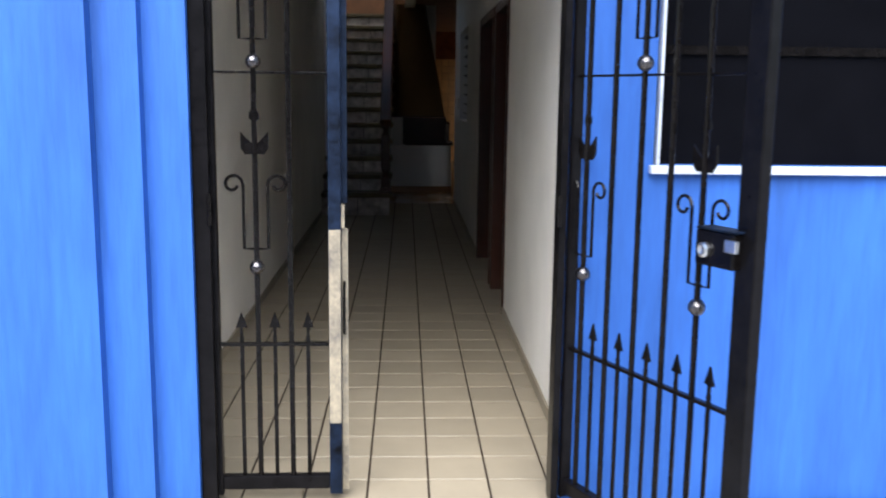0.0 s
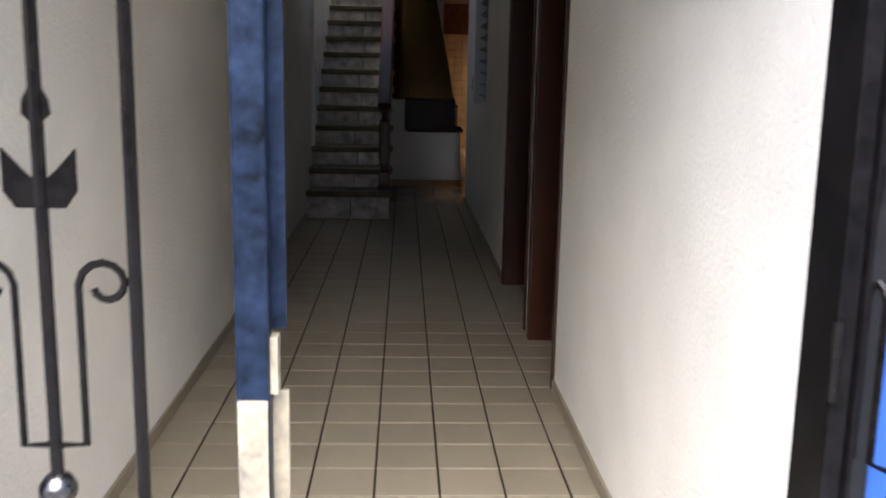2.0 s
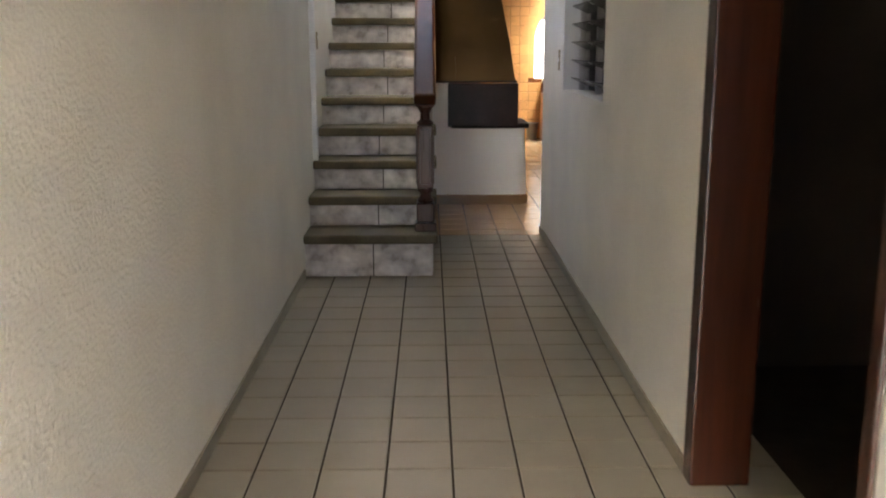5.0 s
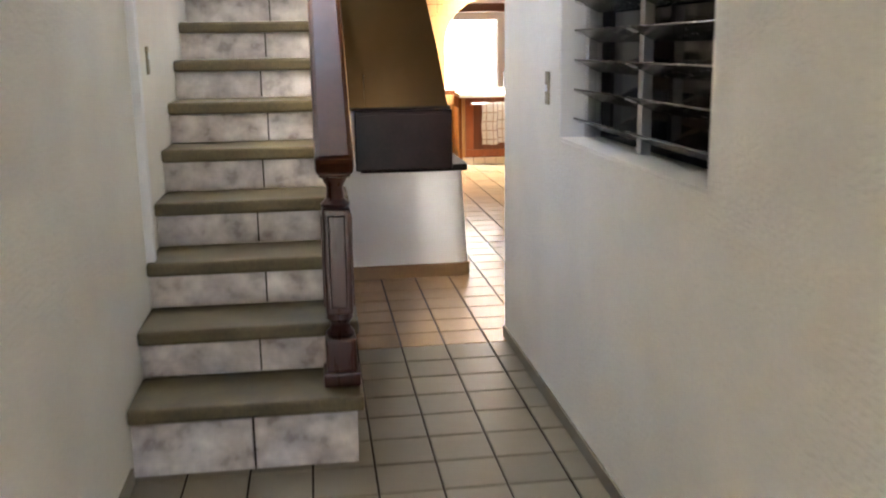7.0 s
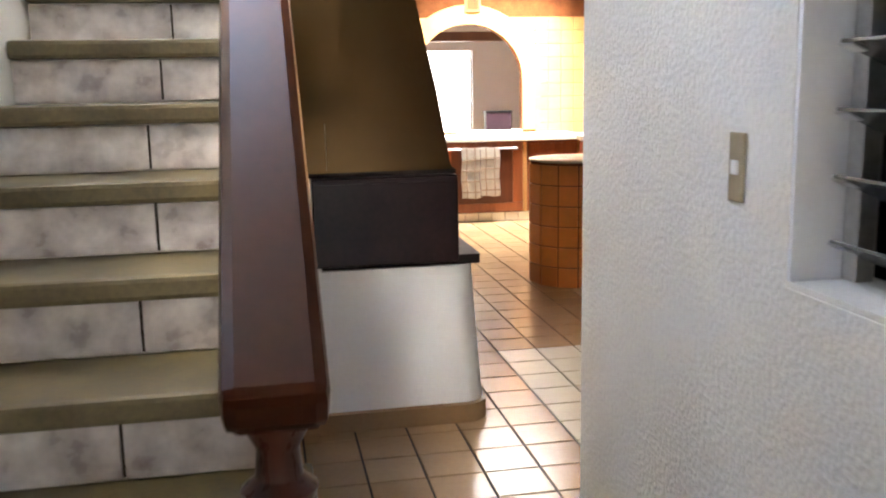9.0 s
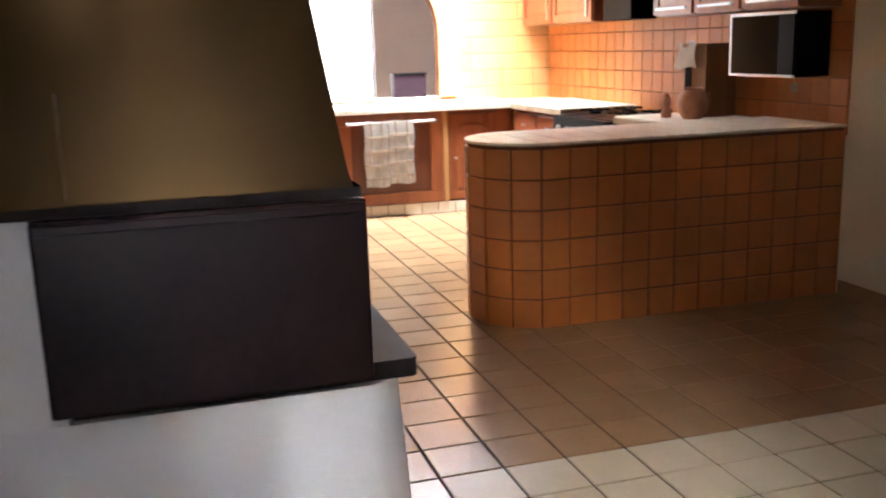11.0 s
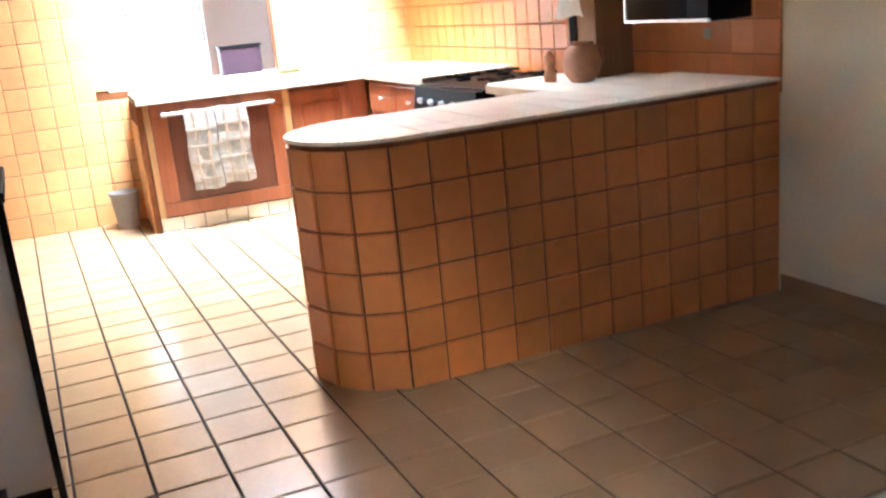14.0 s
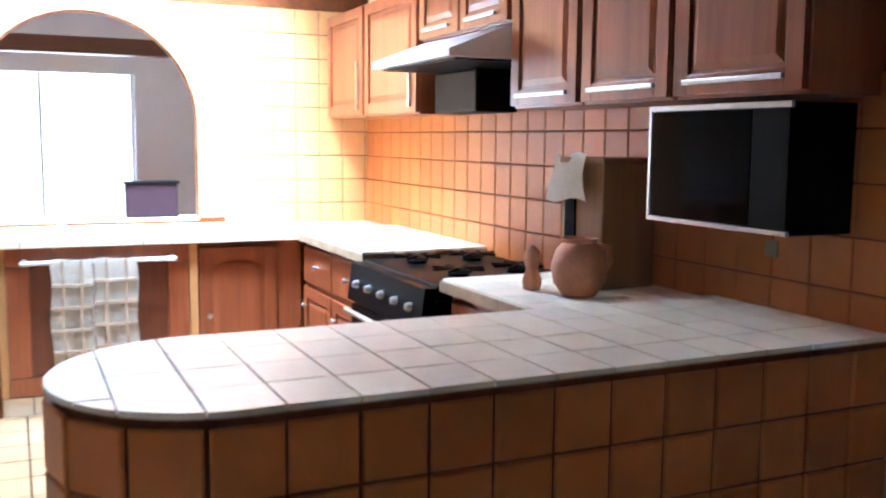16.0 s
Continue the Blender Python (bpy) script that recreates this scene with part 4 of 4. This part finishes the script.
for z, r in ((0.006, 0.262), (0.034, 0.244)):
    bm = bmesh.new()
    rr = [[bm.verts.new((q * 0.6 * math.cos(2 * math.pi * i / 28), q * 0.87 * math.sin(2 * math.pi * i / 28), h)) for i in range(28)] for q, h in ((r, z), (r - 0.005, z + 0.014))]
    for i in range(28):
        bm.faces.new((rr[0][i], rr[0][(i + 1) % 28], rr[1][(i + 1) % 28], rr[1][i]))
    part("ribbon", bm, BAND, shade, smooth=True)


def shoe(m, label):
    s = thing("shoe", label, "shoe", m, "pair of shoes")
    pts = [(0.0, -0.13), (0.035, -0.12), (0.045, -0.06), (0.036, 0.02), (0.042, 0.08), (0.03, 0.135), (0.0, 0.15), (-0.03, 0.135), (-0.04, 0.08), (-0.034, 0.02), (-0.04, -0.06), (-0.035, -0.12)]
    part("sole", prism(pts, 0.0, 0.022), LEATHER, s, smooth=True)
    bm = bmesh.new()
    rings = []
    for z, k, sh in ((0.0225, 1.0, 0), (0.045, 0.97, -0.004), (0.065, 0.8, -0.02), (0.085, 0.62, -0.05)):
        rings.append([bm.verts.new((x * k, y * (k if z < 0.06 else k * 0.85) + sh, z)) for x, y in pts])
    for a, b in zip(rings, rings[1:]):
        for i in range(len(a)):
            j = (i + 1) % len(a)
            bm.faces.new((a[i], a[j], b[j], b[i]))
    part("upper", bm, LEATHER, s, smooth=True)
    part("lining", prism([(x * 0.7, y * 0.56 - 0.045) for x, y in pts], 0.05, 0.0865), DARKCLOTH, s, "dark open collar")
    part("toe_cap", lathe([(0.041, 0), (0.042, 0.02), (0.034, 0.036), (0.018, 0.045), (0.004, 0.047)], 14, centre=(0, 0.108, 0.0225)), DARKCLOTH, s, "black toe patch", smooth=True)
    for k in range(3):
        part("lace", solid((-0.024, 0.028 + 0.018 * k, 0.066 - 0.004 * k), (0.024, 0.034 + 0.018 * k, 0.074 - 0.004 * k), 0.002), LEATHER, s, "white lace")
    return s


shoe(pose(3.7, 12.76, 0, 0, 0, 98), "white and black sneaker on the floor by the wall")
shoe(pose(3.74, 12.88, 0, 0, 0, 84), "white and black sneaker beside its pair")
for lo, hi, n, lab in (((4.0, 12.87, 0), (KX - 0.005, 13.07, 0.1), "wooden_board", "low dark brown wooden board against the wall"), ((3.93, 12.35, 0), (KX - 0.005, 12.85, 0.345), "wooden_chest", "dark brown wooden chest standing by the wall")):
    c = thing(n, lab, "chest" if "chest" in n else "board")
    part("body", solid(lo, hi, 0.008), DOORWOOD, c)
    part("top", solid((lo[0] - 0.01, lo[1] - 0.01, hi[2]), (hi[0], hi[1] + 0.01, hi[2] + 0.015), 0.004), DOORWOOD, c)

# ---- kitchen small things ----
tb = thing("wooden_box", "tall brown wooden box with curled paper on the worktop", "box", pose(3.95, 15.5, CT + 0.0545, 0, 0, 6))
part("body", solid((-0.11, -0.12, 0), (0.13, 0.1, 0.43), 0.006), BOXWOOD, tb)
part("lid", solid((-0.118, -0.128, 0.431), (0.138, 0.108, 0.45), 0.004), BOXWOOD, tb)
part("slot", solid((-0.118, 0.02, 0.16), (-0.109, 0.075, 0.33), 0.001), BLACK, tb, "dark slot")
bm = bmesh.new()
g = [[bm.verts.new((-0.125 - 0.02 * math.sin(j * 0.5 + i * 0.3), -0.05 + 0.2 * i / 6, 0.3 + 0.16 * j / 6 + 0.01 * math.sin(i))) for i in range(7)] for j in range(7)]
for j in range(6):
    for i in range(6):
        bm.faces.new((g[j][i], g[j][i + 1], g[j + 1][i + 1], g[j + 1][i]))
bmesh.ops.solidify(bm, geom=bm.faces[:], thickness=0.002)
part("sheet", bm, PAPER, tb, "curled cream paper sheet", smooth=True)
pot = thing("clay_jug", "rounded terracotta clay jug on the worktop", "jug", pose(3.74, 15.33, CT + 0.0545))
part("body", lathe([(0.055, 0), (0.085, 0.04), (0.095, 0.09), (0.08, 0.15), (0.055, 0.175), (0.062, 0.19), (0.054, 0.19), (0.045, 0.175)], 22), CLAY, pot, smooth=True)
part("handle", sweep([(0.06, 0, 0.165), (0.115, 0, 0.15), (0.125, 0, 0.1), (0.088, 0, 0.06)], 0.01, 8), CLAY, pot, smooth=True)
fig = thing("clay_figurine", "small brown clay figurine beside the jug", "figurine", pose(3.66, 15.5, CT + 0.0545))
part("body", lathe([(0.03, 0), (0.034, 0.03), (0.02, 0.07), (0.03, 0.1), (0.024, 0.13), (0.006, 0.15)], 14), CLAY, fig, smooth=True)
switch_plate("wall_outlet", "round beige wall outlet under the microwave", pose(KX - 0.012, 14.86, 1.12, 0, 0, -90), 0.05, 0.05, (), BAKELITE)
sw = switch_plate("light_switch", "dark-edged light switch on the tiled wall", K @ pose(0.13, -0.012, 1.3), 0.065, 0.11, (0.0,), BLACK)
bn = thing("waste_bin", "grey plastic waste bin on the floor beside the counter", "bin", K @ pose(0.8, -0.2, 0))
bm = bmesh.new()
rings = [[bm.verts.new((r * math.cos(2 * math.pi * i / 20), r * math.sin(2 * math.pi * i / 20), z)) for i in range(20)] for r, z in ((0.075, 0), (0.1, 0.24), (0.108, 0.24), (0.108, 0.26), (0.096, 0.26), (0.07, 0.01))]
for a, b in zip(rings, rings[1:]):
    for i in range(20):
        bm.faces.new((a[i], a[(i + 1) % 20], b[(i + 1) % 20], b[i]))
bm.faces.new(rings[-1])
part("tub", bm, BINGREY, bn, smooth=True)
lowc = thing("low_cabinet", "dark red-brown wooden half-height cabinet by the white wall", "cabinet", K)
part("carcass", solid((-0.9, -0.35, 0), (-0.02, -0.004, 0.96), 0.006), CABWOOD, lowc)
part("top", solid((-0.91, -0.36, 0.961), (-0.015, -0.003, 0.985), 0.005), CABWOOD, lowc)
cab_door(0.42, 0.85, lowc, pose(-0.88, -0.35, 0.05), (0.38, 0.5))
cab_door(0.42, 0.85, lowc, pose(-0.44, -0.35, 0.05), (0.04, 0.5))
sill = thing("pass_through_sill", "cream tiled sill of the arched pass-through", "sill", K, kind="structure")
part("slab", solid((AC - AR + 0.002, -0.0, ASILL + 0.001), (AC + AR - 0.002, 0.2, ASILL + 0.02), 0.004), TILE_TOP, sill)
faucet = thing("faucet", "chrome swan-neck faucet over the sink", "faucet", K @ pose(1.3, -0.12, CT + 0.054))
part("base", lathe([(0.025, 0), (0.025, 0.02), (0.014, 0.03), (0.012, 0.06)], 14), STEEL, faucet, smooth=True)
part("spout", sweep([(0, 0, 0.05), (0, 0, 0.2), (0.02, -0.03, 0.26), (0.05, -0.08, 0.26), (0.06, -0.11, 0.22)], 0.009, 10), STEEL, faucet, smooth=True)
part("lever", sweep([(0.02, 0, 0.04), (0.08, -0.01, 0.06)], 0.007, 8), STEEL, faucet, smooth=True)
rk = thing("dish_rack", "dark plastic dish rack on the pass-through sill", "dish rack", K @ pose(1.8, 0.1, ASILL + 0.021))
part("basket", solid((-0.15, -0.08, 0), (0.15, 0.08, 0.2), 0.01), mat("dark_plum_plastic", (0.02, 0.009, 0.015), 0.55, spec=0.15, var=0.1, scale=9, fine=60, bump=0.05), rk)
part("rim", solid((-0.16, -0.09, 0.2), (0.16, 0.09, 0.215), 0.005), BLACK, rk)
beam = thing("roof_beam", "dark wooden roof beam in the utility room", "beam")
part("beam", solid((0.0, 19.9, 2.02), (3.35, 20.05, 2.14), 0.01), BEAM, beam)
uw = thing("window_3", "bright utility room window with a thin frame", "window", kind="structure")
for x in (0.9, 2.25, 2.92):
    part("window_frame", solid((x, 20.54, 0.8), (x + 0.03, 20.58, 1.92), 0.003), ALU, uw)
daywhite = glow("overcast_daylight_beyond", (1.0, 1.0, 1.0), 0.2)
part("backdrop", solid((0.5, 20.9, 0.3), (3.4, 20.92, 2.4)), daywhite, uw, "bright overcast daylight outside")
pic = thing("picture_frame", "small wooden frame hung above the arch", "picture", K @ pose(1.5, -0.02, 2.36))
part("frame", solid((-0.09, -0.012, -0.08), (0.09, 0.006, 0.08), 0.004), CABLIGHT, pic)
part("picture", solid((-0.065, -0.016, -0.055), (0.065, -0.011, 0.055)), CABWOOD, pic)

# ---- tiles ----
def joined_tiles(name, frames, w, h, t, bev, material, parent, label):
    """Many tiles in one mesh, each at its frame."""
    verts, faces = [], []
    a, b = w / 2, h / 2
    base = [(-a, 0, -b), (a, 0, -b), (a, 0, b), (-a, 0, b), (-a, -t + bev, -b), (a, -t + bev, -b), (a, -t + bev, b), (-a, -t + bev, b),
            (-a + bev, -t, -b + bev), (a - bev, -t, -b + bev), (a - bev, -t, b - bev), (-a + bev, -t, b - bev)]
    fs = [(8, 9, 10, 11)] + [(i, (i + 1) % 4, (i + 1) % 4 + 4, i + 4) for i in range(4)] + [(i + 4, (i + 1) % 4 + 4, (i + 1) % 4 + 8, i + 8) for i in range(4)]
    for m in frames:
        k = len(verts)
        verts += [tuple(m @ Vector(p)) for p in base]
        faces += [tuple(i + k for i in f) for f in fs]
    me = bpy.data.meshes.new(name)
    me.from_pydata(verts, [], faces)
    me.materials.append(material)
    ob = new(name, me)
    ob.parent = parent
    return tagged(ob, label, kind="stuff")


def lay(name, frames, w, h, t, bev, material, parent, limit, label):
    me = tile_mesh(w, h, t, bev, material, name)
    for m in frames[:limit]:
        ob = new(name, me)
        ob.parent = parent
        ob.matrix_local = m
    if len(frames) > limit:
        joined_tiles(name + "_field", frames[limit:], w, h, t, bev, material, parent, label)


def wobble(k):
    return pose(0, 0, random.uniform(0, k), random.uniform(-0.12, 0.12), random.uniform(-0.12, 0.12), 0)


FLAT = pose(0, 0, 0, -90)
corr, tan, cream = [], [], []
X0 = -3 * T + T / 2
for j in range(-1, 90):
    y = 1.07 + T / 2 + j * T
    for i in range(-8, 22):
        x = X0 + i * T
        if y < 10.6:
            if XL - 0.1 < x < 1.3:
                corr.append((x, y))
        elif x > (-2 if y > 12.9 else -0.85) and x < KX + 0.1 and y < 20.6:
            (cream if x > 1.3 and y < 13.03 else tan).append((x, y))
corr.sort(key=lambda p: p[1])
tan.sort(key=lambda p: abs(p[0] - 1.8) + abs(p[1] - 13.6))
cream.sort(key=lambda p: abs(p[0] - 2.4) + abs(p[1] - 12.6))
sz = T - 0.009
# the hall patch takes the lightened copy of the cream tile
for nm, pts, mt, lim in (("cream_tile", corr, TILE_CREAM, 300), ("tan_tile", tan, TILE_TAN, 260), ("pale_tile", cream, TILE_CREAM_LIT, 120)):
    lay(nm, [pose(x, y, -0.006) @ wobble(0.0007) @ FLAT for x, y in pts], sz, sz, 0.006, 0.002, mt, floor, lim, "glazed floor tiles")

fr = []
rows = 6
rh = PH / rows
for x, y, a in pen_path():
    for r in range(rows):
        fr.append(pose(x, y, (r + 0.5) * rh, 0, 0, a) @ pose(0, 0.004, 0))
lay("wall_tile", fr, WT - 0.009, rh - 0.009, 0.011, 0.004, TILE_ORANGE, pen, 300, "terracotta wall tiles")


def clipped(cell, outline):
    """The part of a cell that lies inside a convex outline, both as (x, y) pairs turning the same way."""
    for (ax, ay), (bx, by) in zip(outline, outline[1:] + outline[:1]):
        out = []
        for (px, py), (qx, qy) in zip(cell, cell[1:] + cell[:1]):
            sp = (bx - ax) * (py - ay) - (by - ay) * (px - ax)
            sq = (bx - ax) * (qy - ay) - (by - ay) * (qx - ax)
            if sp <= 0:
                out.append((px, py))
            if sp * sq < 0:
                u = sp / (sp - sq)
                out.append((px + u * (qx - px), py + u * (qy - py)))
        cell = out
        if len(cell) < 3:
            return []
    return cell


# tiles of the top, cut to the rounded end and slightly proud of the front
rim = list(dict.fromkeys((round(x, 5), round(y, 5)) for x, y in outline_pen(-0.012)))
DY = (PY1 - PY0 + 0.024) / 4
g = 0.0025
for i in range(14):
    for j in range(4):
        x1, y0 = PX1 - i * WT, PY0 - 0.012 + j * DY
        x0, y1 = x1 - WT, y0 + DY
        cell = clipped([(x0 + g, y0 + g), (x0 + g, y1 - g), (x1 - g, y1 - g), (x1 - g, y0 + g)], rim)
        if cell:
            part("top_tile", prism(cell, PH + 0.018, PH + 0.03 + random.uniform(0, 0.0012)), TILE_TOP, pen)

# back wall tiles (outside the arch), plinth, worktop and east wall tiles
fr = []
for i in range(22):
    for j in range(15):
        x, z = (i + 0.5) * WT, (j + 0.5) * WT
        if x > 3.22:
            continue
        hit = False
        for a in (-0.5, 0.5):
            for b in (-0.5, 0.5):
                px, pz = x + a * WT, z + b * WT
                if pz > ASILL + 0.02 and (abs(px - AC) < AR + 0.01 and pz < ASPR or math.hypot(px - AC, pz - ASPR) < AR + 0.01):
                    hit = True
        if not hit:
            fr.append((x, z))
fr.sort(key=lambda p: abs(p[0] - 0.8) + abs(p[1] - 1.2))
lay("wall_tile", [pose(x, 0, z) for x, z in fr], WT - 0.005, WT - 0.005, 0.01, 0.003, TILE_ORANGE_LIT, wall_back, 250, "terracotta wall tiles")
RO = AR + 0.21
ring = [(AC + AR + 0.21, ASILL + 0.02)] + [(AC + RO * math.cos(math.pi * i / N), ASPR + RO * math.sin(math.pi * i / N)) for i in range(N + 1)] + [(AC - RO, ASILL + 0.02), (AC - AR, ASILL + 0.02)]
ring += [(AC + AR * math.cos(math.pi * i / N), ASPR + AR * math.sin(math.pi * i / N)) for i in range(N, -1, -1)] + [(AC + AR, ASILL + 0.02)]
part("arch_surround", extrude(ring, 0.007, None, pose(0, -0.0075, 0)), TILE_ORANGE_LIT, wall_back, "cut tiles round the arch")
fr = [pose(0.99 + (i + 0.5) * WT, CF + 0.02, 0.05) for i in range(10)]
lay("plinth_tile", fr, WT - 0.005, 0.095, 0.01, 0.003, TILE_TOP, plinth, 50, "")
fr = [pose(0.95, -(j + 0.5) * WT, (r + 0.5) * WT, 0, 0, -90) for j in range(4) for r in range(5)]
lay("side_tile", fr, WT - 0.005, WT - 0.005, 0.01, 0.003, TILE_ORANGE_LIT, plinth, 50, "")
fr = [pose(0.955 + (i + 0.5) * WT, CF - 0.03 + (j + 0.5) * 0.16, CT + 0.04, -90) for i in range(15) for j in range(4)]
lay("worktop_tile", [K @ f for f in fr if f.translation.x < 2.62], WT - 0.004, 0.156, 0.012, 0.003, TILE_TOP, wt, 80, "")
lay("worktop_edge", [K @ pose(0.955 + (i + 0.5) * WT, CF - 0.03, CT + 0.02) for i in range(11)], WT - 0.004, 0.04, 0.01, 0.003, TILE_TOP, wt, 40, "")
fr = [pose(CX - 0.02 + (i + 0.5) * 0.168, y + 0.075, CT + 0.04, -90) for i in range(4) for y in [15.107 + k * WT for k in range(5)] + [16.715 + k * WT for k in range(8)]]
lay("worktop_tile", fr, 0.164, WT - 0.004, 0.012, 0.003, TILE_TOP, wt, 80, "")
east_tiles = thing("tile_cladding", "terracotta tile cladding on the kitchen east wall", "tiles", kind="structure")
part("bed", solid((KX - 0.004, 14.42, 0.88), (KX, 18.45, 1.78)), GROUT_RED, east_tiles)
fr = [pose(KX - 0.004, 14.42 + (i + 0.5) * WT, 0.885 + (j + 0.5) * WT, 0, 0, -90) for i in range(27) for j in range(5)]
lay("wall_tile", fr, WT - 0.005, WT - 0.005, 0.008, 0.003, TILE_ORANGE, east_tiles, 200, "terracotta wall tiles")
# skirting
sk = thing("baseboard", "low tile skirting along the walls", "baseboard", kind="structure")
for lo, hi in (((XR - 0.012, 1.25, 0), (XR, 4.0, 0.06)), ((XR - 0.012, 6.3, 0), (XR, 10.6, 0.06)), ((XL, 1.25, 0), (XL + 0.012, 9.12, 0.06))):
    part("strip", solid(lo, hi, 0.003), TILE_CREAM, sk)
part("strip", solid((KX - 0.012, 10.65, 0), (KX, 14.41, 0.08), 0.003), TILE_TAN, sk)
